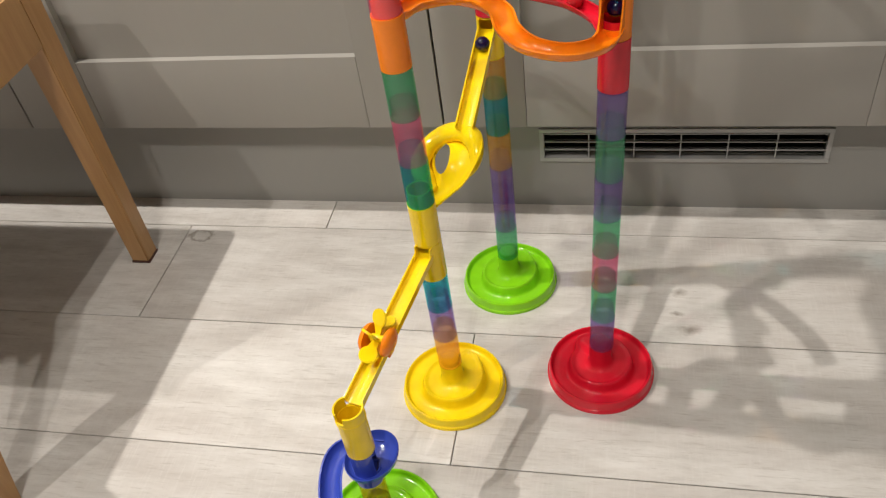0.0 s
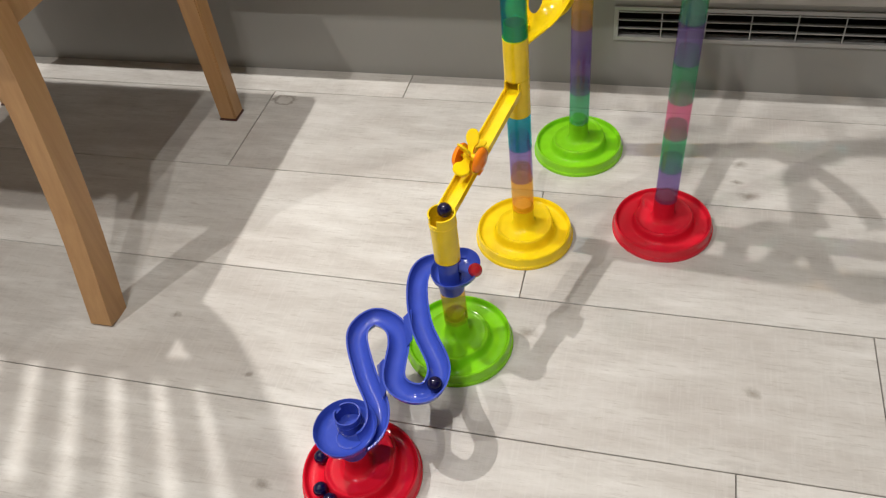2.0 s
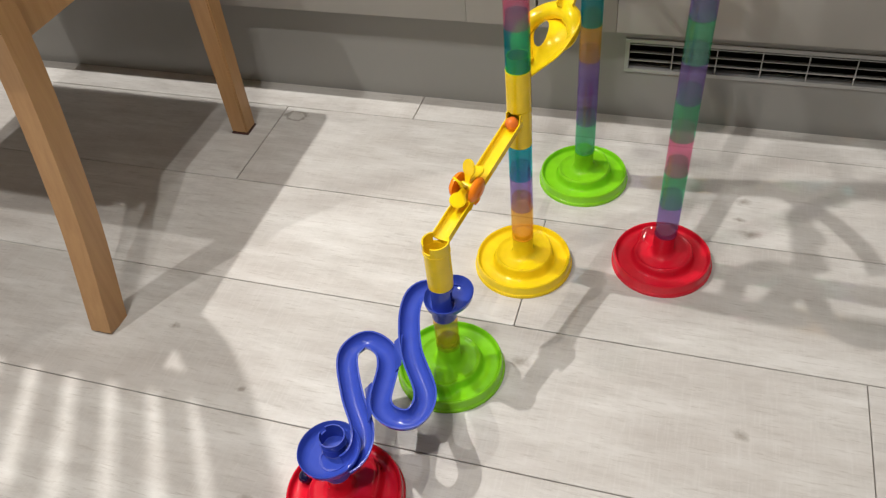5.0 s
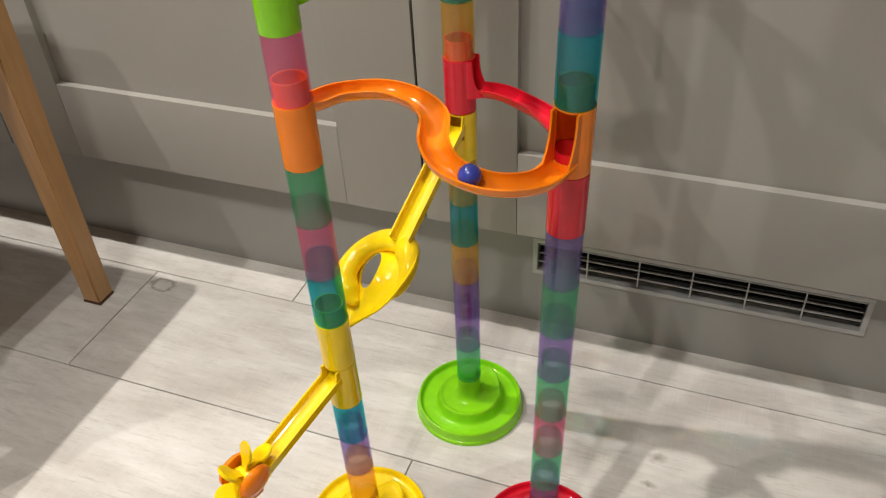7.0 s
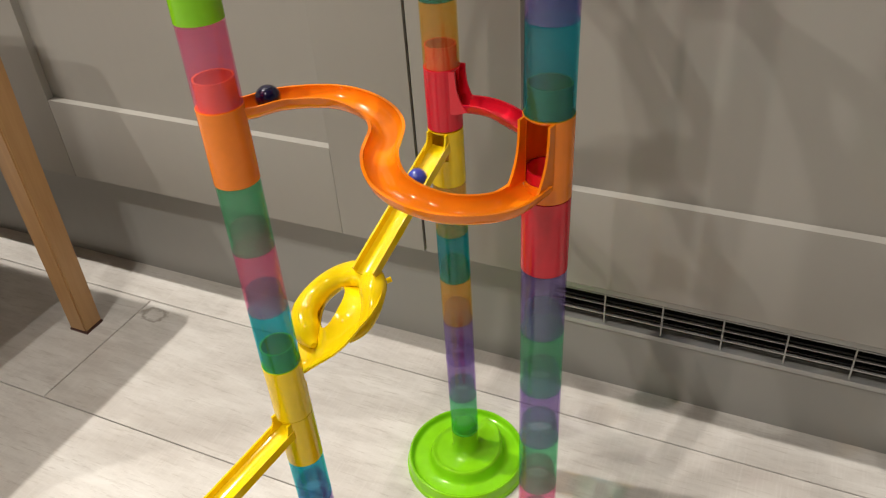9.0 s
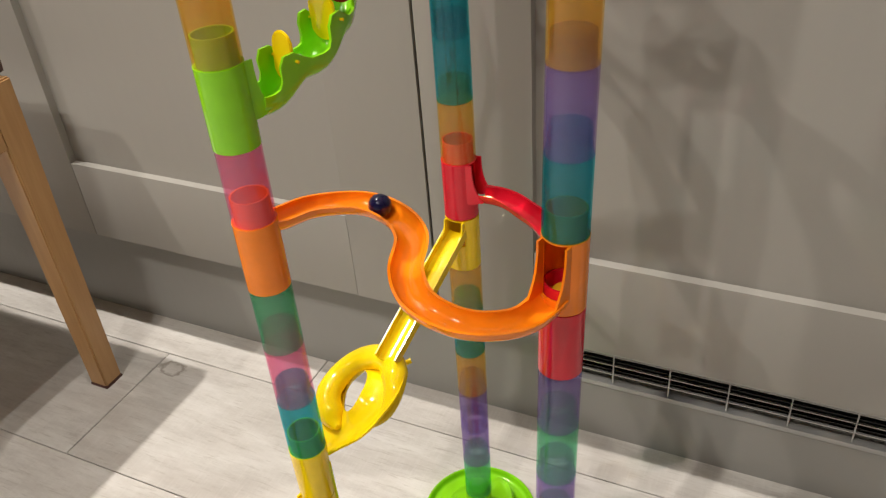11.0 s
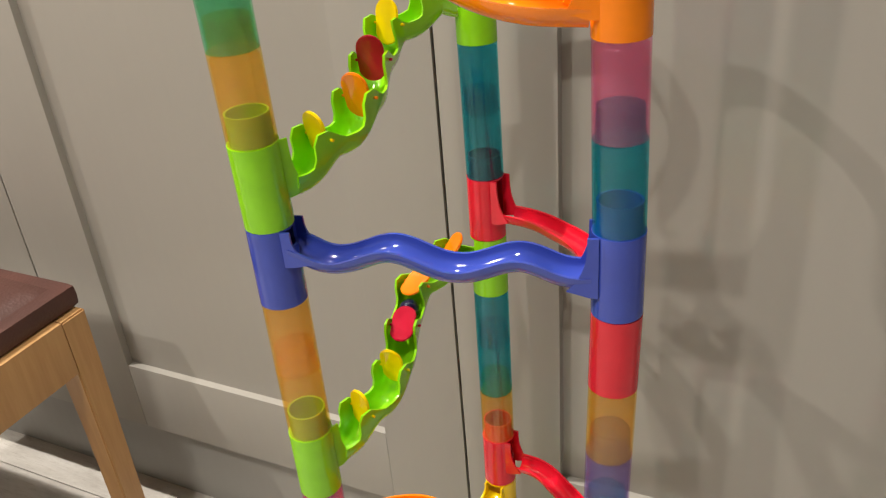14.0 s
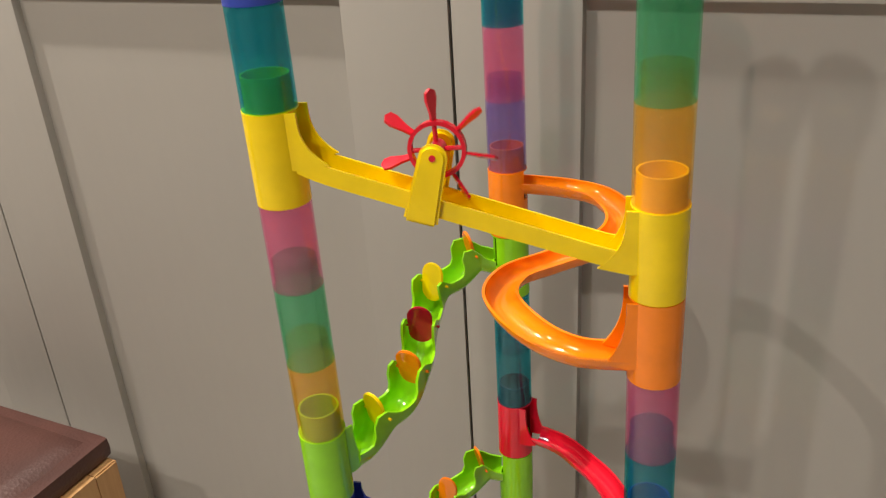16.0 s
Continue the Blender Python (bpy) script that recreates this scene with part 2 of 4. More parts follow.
def gutter(r=0.0088, wall=0.0013, side=0.003, n=8, lean=0.0):
    """Section of a round channel, as a closed ring of (across, up). lean: degrees by which the arc falls short of a half circle."""
    a0 = radians(lean)
    arc = [a0 + (math.pi - 2 * a0) * i / n for i in range(n + 1)]
    x1 = r * math.cos(a0)
    y1 = -r * math.sin(a0)
    w = wall
    inner = [(-x1 + w, y1 + side)] + [(-(r - w) * math.cos(a), -(r - w) * math.sin(a)) for a in arc] + [(x1 - w, y1 + side)]
    outer = [(x1 + w * 0.3, y1 + side)] + [(r * math.cos(a), -r * math.sin(a)) for a in arc] + [(-x1 - w * 0.3, y1 + side)]
    return inner + outer


def sweep(bm, path, section, scale=None, closed=False, ups=None, cap=True):
    rings, n = [], len(path)
    for i, p in enumerate(path):
        a, b = (path[(i - 1) % n], path[(i + 1) % n]) if closed else (path[max(i - 1, 0)], path[min(i + 1, n - 1)])
        t = (b - a).normalized()
        up = ups[i] if ups else Vector((0, 0, 1))
        s = t.cross(up).normalized()
        u = s.cross(t).normalized()
        k = scale[i] if scale else (1, 1)
        rings.append([bm.verts.new(p + s * x * k[0] + u * y * k[1]) for x, y in section])
    m = len(section)
    for a, b in list(zip(rings, rings[1:])) + ([(rings[-1], rings[0])] if closed else []):
        for i in range(m):
            bm.faces.new((a[i], a[(i + 1) % m], b[(i + 1) % m], b[i]))
    if cap and not closed:
        h = m // 2
        for r in (rings[0], rings[-1]):
            for i in range(h - 1):
                bm.faces.new((r[i], r[i + 1], r[m - 2 - i], r[m - 1 - i]))
    return bm


def shell(bm, r0, r1, z0, z1, holes=(), n=36, m=None, notch=0):
    """An upright tube wall with openings: holes are (from, to) in degrees and (from, to) in z."""
    zs = sorted({z0, z1, *[z for h in holes for z in h[2:] if z0 < z < z1]})
    key = {}

    def vert(r, i, z):
        k = (r, i % n, z)
        if k not in key:
            a = 2 * math.pi * (i % n) / n
            key[k] = bm.verts.new((r * math.cos(a), r * math.sin(a), z))
        return key[k]

    def kept(i, j):
        if not 0 <= j < len(zs) - 1:
            return False
        a, z = (360 * ((i % n) + 0.5) / n), (zs[j] + zs[j + 1]) / 2
        return not any(((a - h[0]) % 360) < ((h[1] - h[0]) % 360) and h[2] < z < h[3] for h in holes)

    for i in range(n):
        for j in range(len(zs) - 1):
            if not kept(i, j):
                continue
            a, b = zs[j], zs[j + 1]
            bm.faces.new((vert(r0, i, a), vert(r0, i + 1, a), vert(r0, i + 1, b), vert(r0, i, b)))
            bm.faces.new((vert(r1, i, a), vert(r1, i, b), vert(r1, i + 1, b), vert(r1, i + 1, a)))
            for (i2, j2), (p, q) in (((i + 1, j), ((i + 1, a), (i + 1, b))), ((i - 1, j), ((i, a), (i, b))), ((i, j + 1), ((i, b), (i + 1, b))), ((i, j - 1), ((i, a), (i + 1, a)))):
                if not kept(i2, j2):
                    bm.faces.new((vert(r0, *p), vert(r0, *q), vert(r1, *q), vert(r1, *p)))
    if m is not None:
        bmesh.ops.transform(bm, matrix=m, verts=list(key.values()))
    return bm


def slab(bm, outline, axis_m, thick):
    """A flat plate with the given outline (x, y), thick along z, rounded a little, placed by axis_m."""
    lo = [bm.verts.new((x, y, -thick / 2)) for x, y in outline]
    hi = [bm.verts.new((x, y, thick / 2)) for x, y in outline]
    n = len(outline)
    bm.faces.new(lo[::-1])
    bm.faces.new(hi)
    for i in range(n):
        bm.faces.new((lo[i], lo[(i + 1) % n], hi[(i + 1) % n], hi[i]))
    bmesh.ops.transform(bm, matrix=axis_m, verts=lo + hi)
    return bm


# ---- room ----
FRONT, PLINTH_Y = 0.999, 1.038   # faces of the cupboard doors and of the plinth


def room():
    def wall(name, b, label):
        bm = bmesh.new()
        box(bm, *b)
        tagged(link(name, bm, WALL_PAINT, smooth=False), label, "wall", kind="structure")
    wall("wall_north", (-3.2, 3.2, 1.64, 1.76, 0, 2.4), "plain off-white painted wall behind the kitchen units")
    wall("wall_south", (-3.2, 3.2, -2.92, -2.8, 0, 2.4), "plain off-white painted wall opposite the kitchen units")
    wall("wall_west", (-3.32, -3.2, -2.92, 1.76, 0, 2.4), "plain off-white painted end wall of the room")
    wall("wall_east", (3.2, 3.32, -2.92, 1.76, 0, 2.4), "plain off-white painted end wall of the room")
    bm = bmesh.new()
    box(bm, -3.32, 3.32, -2.92, 1.76, 2.4, 2.5)
    tagged(link("ceiling", bm, WALL_PAINT, smooth=False), "plain white painted ceiling with recessed lights", "ceiling", kind="structure")
    for lx, ly, lz, _ in LAMPS:
        lamp = thing("downlight", "small round recessed steel downlight in the ceiling", "light", "ceiling downlights", pose(lx, ly, 2.4))
        bm = bmesh.new()
        lathe(bm, [(0.032, -0.001), (0.045, -0.001), (0.047, -0.004), (0.044, -0.007), (0.036, -0.007), (0.032, -0.004)], 28, closed=True)
        part("rim", bm, CHROME, lamp)
        bm = bmesh.new()
        lathe(bm, [(0.0, -0.001), (0.031, -0.001), (0.031, -0.004), (0.0, -0.004)], 24)
        part("lens", bm, LED, lamp, "glowing frosted lamp face")


room()


def cabinet(x0, x1, pan0, pan1, label):
    """One kitchen unit: carcass, and a framed door with a sunken panel below, and one above."""
    unit = thing("kitchen_unit", label, "cabinet", "kitchen units", pose(x0, FRONT, -0.004))
    w = x1 - x0
    bm = bmesh.new()
    box(bm, 0.0005, w - 0.0005, 0.024, 0.58, 0.160, 2.1)
    part("carcass", bm, PLINTH_PAINT, unit, smooth=False)
    for z0, z1, rail in ((0.168, 1.08, 0.108), (1.084, 2.1, 0.108)):
        bm = bmesh.new()
        box(bm, pan0 - x0 - 0.004, pan1 - x0 + 0.004, 0.010, 0.018, z0 + rail - 0.004, z1 - rail + 0.004)
        door = part("door", bm, DOOR_PAINT, unit, "sunken grey door panel", False)
        for nm, b in (("stile", (0.0004, pan0 - x0, z0, z1)), ("stile", (pan1 - x0, w - 0.0004, z0, z1)), ("rail", (pan0 - x0 + 0.0004, pan1 - x0 - 0.0004, z0, z0 + rail)), ("rail", (pan0 - x0 + 0.0004, pan1 - x0 - 0.0004, z1 - rail, z1))):
            bm = bmesh.new()
            box(bm, b[0], b[1], 0.0 if nm == "stile" else 0.0003, 0.022, b[2], b[3], 0.0011)
            part(nm, bm, DOOR_PAINT, door)
    return unit


cabinet(-1.36, -0.7375, -1.245, -0.85, "grey painted framed kitchen cupboard beside the chair")
cabinet(-0.7355, -0.1125, -0.6165, -0.2145, "grey painted framed kitchen cupboard behind the marble run")
cabinet(-0.1105, 0.521, -0.001, 0.4075, "grey painted framed kitchen cupboard above the plinth vent")
cabinet(0.523, 1.15, 0.64, 1.04, "grey painted framed kitchen cupboard at the end of the run")


def plinth():
    bm = bmesh.new()
    for b in ((-1.36, 0.0125, 0.0, 0.1555), (0.3825, 1.15, 0.0, 0.1555), (0.0125, 0.3825, 0.0, 0.0835), (0.0125, 0.3825, 0.1325, 0.1555)):
        box(bm, b[0], b[1], PLINTH_Y, PLINTH_Y + 0.018, b[2], b[3])
    tagged(link("plinth", bm, PLINTH_PAINT, smooth=False), "plain grey kitchen plinth board with a vent cut into it", "plinth", kind="structure")
    vent = thing("plinth_vent", "grey metal ventilation grille set in the plinth", "vent", m=pose(0.010, PLINTH_Y, 0.081))
    W, Hh = 0.375, 0.054
    bm = bmesh.new()
    for b in ((0, W, 0, 0.006), (0, W, Hh - 0.006, Hh), (0, 0.006, 0.006, Hh - 0.006), (W - 0.006, W, 0.006, Hh - 0.006)):
        box(bm, b[0], b[1], -0.003, 0.004, b[2], b[3], 0.0008)
    part("frame", bm, VENT_METAL, vent)
    # flat sheet whose black paints in the unlit depth behind the slats
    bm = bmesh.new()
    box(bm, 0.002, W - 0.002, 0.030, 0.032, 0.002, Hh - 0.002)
    part("shade_backing", bm, VENT_SHADE, vent, "near-black sheet painted as the shade behind the slats", False)
    for z in (0.0175, 0.0305, 0.0435):
        bm = bmesh.new()
        box(bm, 0.0062, W - 0.0062, -0.0012, 0.0012, -0.0007, 0.0007, 0, pose(0, 0.002, z))
        part("slat", bm, VENT_METAL, vent, smooth=False)
    for i in range(1, 6):
        bm = bmesh.new()
        box(bm, -0.0008, 0.0008, -0.0008, 0.0006, 0.0062, Hh - 0.0062, 0, pose(0.006 + i * (W - 0.012) / 6, 0, 0))
        part("divider", bm, VENT_METAL, vent, smooth=False)
    # inner blades, in a much darker grey than the slats
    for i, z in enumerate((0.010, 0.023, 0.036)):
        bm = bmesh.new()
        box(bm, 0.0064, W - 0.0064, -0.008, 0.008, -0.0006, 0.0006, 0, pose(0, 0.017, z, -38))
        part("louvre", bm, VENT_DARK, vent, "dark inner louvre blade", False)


plinth()


# ---- chair ----
def chair():
    c = thing("dining_chair", "beech dining chair with a dark brown padded leather seat", "chair", m=pose(-0.7795, 0.6935, 0))
    bm = bmesh.new()
    box(bm, -0.228, 0.216, -0.215, 0.233, 0.4297, 0.458, 0.012)
    bm2 = bmesh.new()
    n = 24
    grid = [[None] * (n + 1) for _ in range(n + 1)]
    for i in range(n + 1):
        for j in range(n + 1):
            u, v = 2 * i / n - 1, 2 * j / n - 1
            edge = max(abs(u), abs(v)) ** 8
            z = 0.452 + 0.022 * (1 - edge) ** 0.5 * (1 - 0.25 * (u * u + v * v)) if edge < 1 else 0.450
            grid[i][j] = bm2.verts.new((-0.006 + 0.2140 * u, 0.009 + 0.2160 * v, z))
    for i in range(n):
        for j in range(n):
            bm2.faces.new((grid[i][j], grid[i + 1][j], grid[i + 1][j + 1], grid[i][j + 1]))
    tmp = bpy.data.meshes.new("pad")
    bm2.to_mesh(tmp)
    bm2.free()
    bm.from_mesh(tmp)
    part("seat", bm, LEATHER, c, "dark brown leather seat pad")
    for sx in (-1, 1):
        bm = bmesh.new()
        sweep(bm, [Vector((sx * 0.207, 0.209, z)) for z in (0.0028, 0.12, 0.25, 0.34, 0.429)], [(-0.5, -0.5), (0.5, -0.5), (0.5, 0.5), (-0.5, 0.5)], [(k, k) for k in (0.028, 0.0295, 0.031, 0.034, 0.036)], ups=[Vector((0, 1, 0))] * 5)
        bmesh.ops.bevel(bm, geom=bm.edges[:], offset=0.002, segments=2, affect="EDGES")
        part("leg", bm, BEECH, c)
        bm = bmesh.new()
        box(bm, sx * 0.207 - 0.0145, sx * 0.207 + 0.0145, 0.209 - 0.0145, 0.209 + 0.0145, 0.0002, 0.0030, 0.0005)
        part("felt_pad", bm, LEATHER, c, "thin dark felt pad")
        bm = bmesh.new()
        ys = [(-0.209, 0.0), (-0.175, 0.15), (-0.152, 0.32), (-0.15, 0.43), (-0.165, 0.6), (-0.205, 0.8), (-0.260, 1.0)]
        pth = smooth_path([(sx * 0.224, y, z) for y, z in ys], 4)
        sweep(bm, pth, [(-0.0145, -0.017), (0.0145, -0.017), (0.0145, 0.017), (-0.0145, 0.017)], ups=[Vector((0, 1, 0))] * len(pth))
        part("leg", bm, BEECH, c, "raked rear leg that runs up into the backrest")
    for b in ((-0.189, 0.189, 0.2, 0.222), (-0.209, 0.209, -0.165, -0.145)):
        bm = bmesh.new()
        box(bm, b[0], b[1], b[2], b[3], 0.358, 0.4295, 0.002)
        part("apron", bm, BEECH, c)
    for sx in (-1, 1):
        bm = bmesh.new()
        box(bm, sx * 0.215 - 0.010, sx * 0.215 + 0.010, -0.135, 0.192, 0.358, 0.4295, 0.002)
        part("apron", bm, BEECH, c)
    for y, z in ((-0.178, 0.66), (-0.251, 0.96)):
        bm = bmesh.new()
        box(bm, -0.21, 0.21, y - 0.009, y + 0.009, z - 0.025, z + 0.025, 0.003)
        part("back_rail", bm, BEECH, c)
    for i in range(10):
        x = -0.1775 + 0.0394 * i
        bm = bmesh.new()
        sweep(bm, [Vector((x, -0.181, 0.68)), Vector((x, -0.214, 0.82)), Vector((x, -0.247, 0.945))], [(-0.010, -0.005), (0.010, -0.005), (0.010, 0.005), (-0.010, 0.005)], ups=[Vector((0, 1, 0))] * 3)
        part("back_slat", bm, BEECH, c)


chair()


# ---- marble run ----
PITCH, NECK = 0.0484, 0.0505
R, RI = 0.0134, 0.0124
TOWER = {"D": (-0.1105, 0.5130), "E": (-0.1705, 0.3310), "A": (-0.0665, 0.6960), "B": (-0.0205, 0.8780), "C": (0.1025, 0.7330)}
# the tall towers sway a little: height, x, y of the axis
AXIS = {
    "A": [(0.0, -0.0665, 0.6960), (0.30, -0.0660, 0.6910), (0.73, -0.0675, 0.6950), (0.98, -0.0655, 0.6890)],
    "B": [(0.0, -0.0205, 0.8780), (0.39, -0.0165, 0.8740), (0.68, -0.0180, 0.8800), (0.95, -0.0205, 0.8820)],
    "C": [(0.0, 0.1025, 0.7330), (0.40, 0.1105, 0.7310), (0.70, 0.1148, 0.7380), (0.83, 0.1122, 0.7380), (0.95, 0.1110, 0.7340)],
}


# sections not pushed fully home add a little height further up; the short tower sits deeper on its neck
SEATED = {"C": 0.002, "B": 0.002, "D": -0.005}


def Z(k):
    return NECK + PITCH * k


def axis(n, z):
    if n not in AXIS:
        return Vector((*TOWER[n], z))
    rows = AXIS[n]
    for a, b in zip(rows, rows[1:]):
        if z <= b[0] or b is rows[-1]:
            s = (z - a[0]) / (b[0] - a[0])
            return Vector((a[1] + (b[1] - a[1]) * s, a[2] + (b[2] - a[2]) * s, z))


def tower_m(n, k=0):
    """The frame of a tower at a level: its z axis runs up the tower, and its origin lies at the floor."""
    k = math.floor(k + 1e-6)
    p, q = axis(n, Z(k)), axis(n, Z(k + 1))
    turn = Vector((0, 0, 1)).rotation_difference(q - p)
    p.z += SEATED.get(n, 0.0) * (1.0 if n == "D" else min(1.0, k / 7))
    return Matrix.Translation(p) @ turn.to_matrix().to_4x4() @ Matrix.Translation((0, 0, -Z(k)))


def at(n, k, ang=0.0, r=0.0):
    """A point by tower, level, heading in degrees and distance from the axis."""
    return tower_m(n, k) @ Vector((r * math.cos(radians(ang)), r * math.sin(radians(ang)), Z(k)))


def ease(x):
    x = max(0.0, min(1.0, x))
    return x * x * (3 - 2 * x)


def base_mesh():
    """A round foot: a trough inside a rounded rim, and a raised disc whose edge curls outwards and whose top winds up to the neck."""
    bm = bmesh.new()
    n = 120
    rings = []
    low = 0.0085
    inner = [(0.0, 0.0, 1.0), (0.0001, 0.012, 0), (0.0005, 0.0072, 0), (0.0013, 0.0040, 0), (0.0026, 0.0018, 0), (0.0045, 0.0006, 0), (0.0080, 0.0, 0)]
    edge = [(-0.0085, 0.0), (-0.0055, -0.0003), (-0.0035, 0.0002), (-0.0022, 0.0011), (-0.0010, 0.0014), (0.0, 0.0008)]
    fall = [(0.0007, 0.93), (0.0013, 0.78), (0.0020, 0.5), (0.0029, 0.24), (0.0040, 0.08), (0.0056, 0.0)]
    rim = [(r * 1.03, z) for r, z in [(0.0500, 0.0085), (0.0518, 0.0088), (0.0530, 0.0097), (0.0537, 0.0112), (0.0542, 0.0135), (0.0547, 0.0149), (0.0556, 0.0156), (0.0566, 0.0154), (0.0573, 0.0144), (0.0577, 0.0120), (0.0582, 0.0060), (0.0586, 0.0050), (0.0594, 0.0046), (0.0598, 0.0038), (0.0598, 0.0)]]
    top, out = [], []
    for i in range(n):
        f = i / n
        wind = ease(f / 0.93) if f < 0.93 else 1 - ease((f - 0.93) / 0.07)
        top.append(0.0175 + 0.0060 * wind)
        curl = ease((f - 0.80) / 0.13) * (1 - ease((f - 0.945) / 0.055))
        out.append(0.0340 + 0.0020 * f * (1 - ease((f - 0.93) / 0.07)) + 0.0062 * curl)
    for dr, dz, neck in inner:
        rings.append([(0.0128 + dr, NECK if neck else top[i] + dz) for i in range(n)])
    for dr, dz in edge:
        rings.append([(out[i] + dr, top[i] + dz) for i in range(n)])
    for dr, k in fall:
        rings.append([(min(out[i] + dr, 0.0505), low + (top[i] - low) * k) for i in range(n)])
    for r, z in rim:
        rings.append([(r, z)] * n)
    rings = [[bm.verts.new((r * math.cos(2 * math.pi * i / n), r * math.sin(2 * math.pi * i / n), z)) for i, (r, z) in enumerate(ring)] for ring in rings]
    for a, b in zip(rings, rings[1:]):
        for i in range(n):
            j = (i + 1) % n
            bm.faces.new((a[i], a[j], b[j], b[i]))
    return bm


def spigot_mesh():
    """The plug on the neck that the first section is pushed over."""
    return lathe(bmesh.new(), [(0.0126, NECK - 0.0004), (0.0112, NECK), (0.0110, NECK + 0.004), (0.0100, NECK + 0.0052), (0.0, NECK + 0.0056)], 36)


def tube_mesh():
    """One see-through section: a straight sleeve, and on top a narrower spigot that fits the next one."""
    bm = bmesh.new()
    g = 0.0003
    lathe(bm, [(R, g), (R, PITCH - g), (0.0117, PITCH - g), (0.0113, PITCH + 0.0165), (0.0105, PITCH + 0.0165), (0.0108, PITCH - 0.002), (RI, PITCH - 0.004), (RI, g)], 40, closed=True)
    return bm


TUBES = {}


def tower(n, base, colours, label):
    t = thing("marble_tower", label, "marble run", "marble run towers", pose(*TOWER[n], 0))
    part("base", base_mesh(), MAT[base], t, base + " stepped round plastic base").matrix_local = pose(0, 0, 0, 0, 0, {"A": 95, "B": 100, "C": 150, "D": 300, "E": 80}[n])
    part("spigot", spigot_mesh(), MAT[base], t)
    for k, c in colours:
        if c not in TUBES:
            bm = tube_mesh()
            ob = part("tube", bm, CLEAR[c], t, "see-through " + c + " tube section")
            TUBES[c] = ob.data
        else:
            ob = new("tube", TUBES[c])
            ob.parent = t
            tagged(ob, "see-through " + c + " tube section")
        ob.matrix_local = pose(-TOWER[n][0], -TOWER[n][1], 0) @ tower_m(n, k) @ pose(0, 0, Z(k), 0, 0, 37 * k)
    return t


tower("A", "yellow", [(0, "amber"), (1, "purple"), (2, "teal"), (5, "teal"), (6, "pink"), (7, "green"), (9, "pink"), (11, "amber"), (12, "amber"), (15, "amber"), (16, "green"), (17, "pink"), (19, "teal"), (21, "teal"), (22, "green")], "tall tower of coloured see-through tubes on a yellow base")
tower("B", "lime", [(0, "green"), (1, "purple"), (2, "purple"), (3, "amber"), (4, "teal"), (5, "amber"), (8, "amber"), (9, "teal"), (10, "teal"), (13, "teal"), (14, "teal"), (17, "purple"), (18, "pink"), (19, "teal"), (20, "teal")], "tall tower of coloured see-through tubes on a lime green base")
tower("C", "red", [(0, "purple"), (1, "green"), (2, "pink"), (3, "green"), (4, "purple"), (5, "green"), (6, "purple"), (9, "teal"), (10, "purple"), (11, "amber"), (14, "teal"), (15, "pink"), (18, "amber"), (19, "green"), (20, "teal"), (21, "purple"), (22, "amber")], "tall tower of coloured see-through tubes on a red base")
tower("D", "lime", [(0, "amber")], "short amber tube on a lime green round base")
catch = thing("catch_base", "red stepped round plastic base that catches the marbles", "marble run", "marble run towers", pose(*TOWER["E"], 0, 0, 0, 85))
part("base", base_mesh(), MAT["red"], catch)
part("spigot", spigot_mesh(), MAT["red"], catch)


def sleeve(bm, n, k, holes=(), top=True, height=1.0):
    """An opaque end piece of a track that takes the place of one tube section."""
    z0, z1 = Z(k) + 0.0003, Z(k + height) - 0.0003
    m = tower_m(n, k)
    shell(bm, 0.0137, 0.0121, z0, z1, [(a, b, z0 + (z1 - z0) * p, z0 + (z1 - z0) * q) for a, b, p, q in holes], 48, m)
    if top:
        shell(bm, 0.0117, 0.0106, z1 - 0.001, z1 + 0.0165, (), 36, m)
        shell(bm, 0.0121, 0.0108, z1 - 0.002, z1 - 0.0002, (), 48, m)


def ramp_floor(bm, n, k, ang):
    """The slanted floor inside a sleeve that turns the marble out of the opening."""
    m = tower_m(n, k) @ pose(0, 0, Z(k), 0, 0, ang) @ pose(0, 0, 0, 0, 18, 0)
    lathe(bm, [(0.0, 0.001), (0.0118, 0.001), (0.0118, -0.001), (0.0, -0.001)], 24, m)


def cheeks(bm, n, k0, k1, ang, out=0.012, gap=0.0088):
    """Two upright fins beside an opening."""
    for s in (-1, 1):
        m = tower_m(n, k0) @ pose(0, 0, 0, 0, 0, ang)
        z0, z1 = Z(k0), Z(k1) - 0.0006
        prof = [(0.0095, z0), (0.0138, z0)]
        prof += [(0.0135 + out * (0.14 + 0.86 * (1 - f / 12) ** 3), z0 + (z1 - z0) * (0.10 + 0.90 * f / 12)) for f in range(13)]
        prof.append((0.0095, z1))
        slab(bm, prof, m @ Matrix.Translation((0, s * gap, 0)) @ pose(0, 0, 0, 90), 0.0014)


def heading(a, b):
    return math.degrees(math.atan2(b.y - a.y, b.x - a.x)) % 360


def hole_at(ang, half=38, p=0.3, q=0.98):
    return ((ang - half) % 360, (ang + half) % 360, p, q)


PATHS = {}


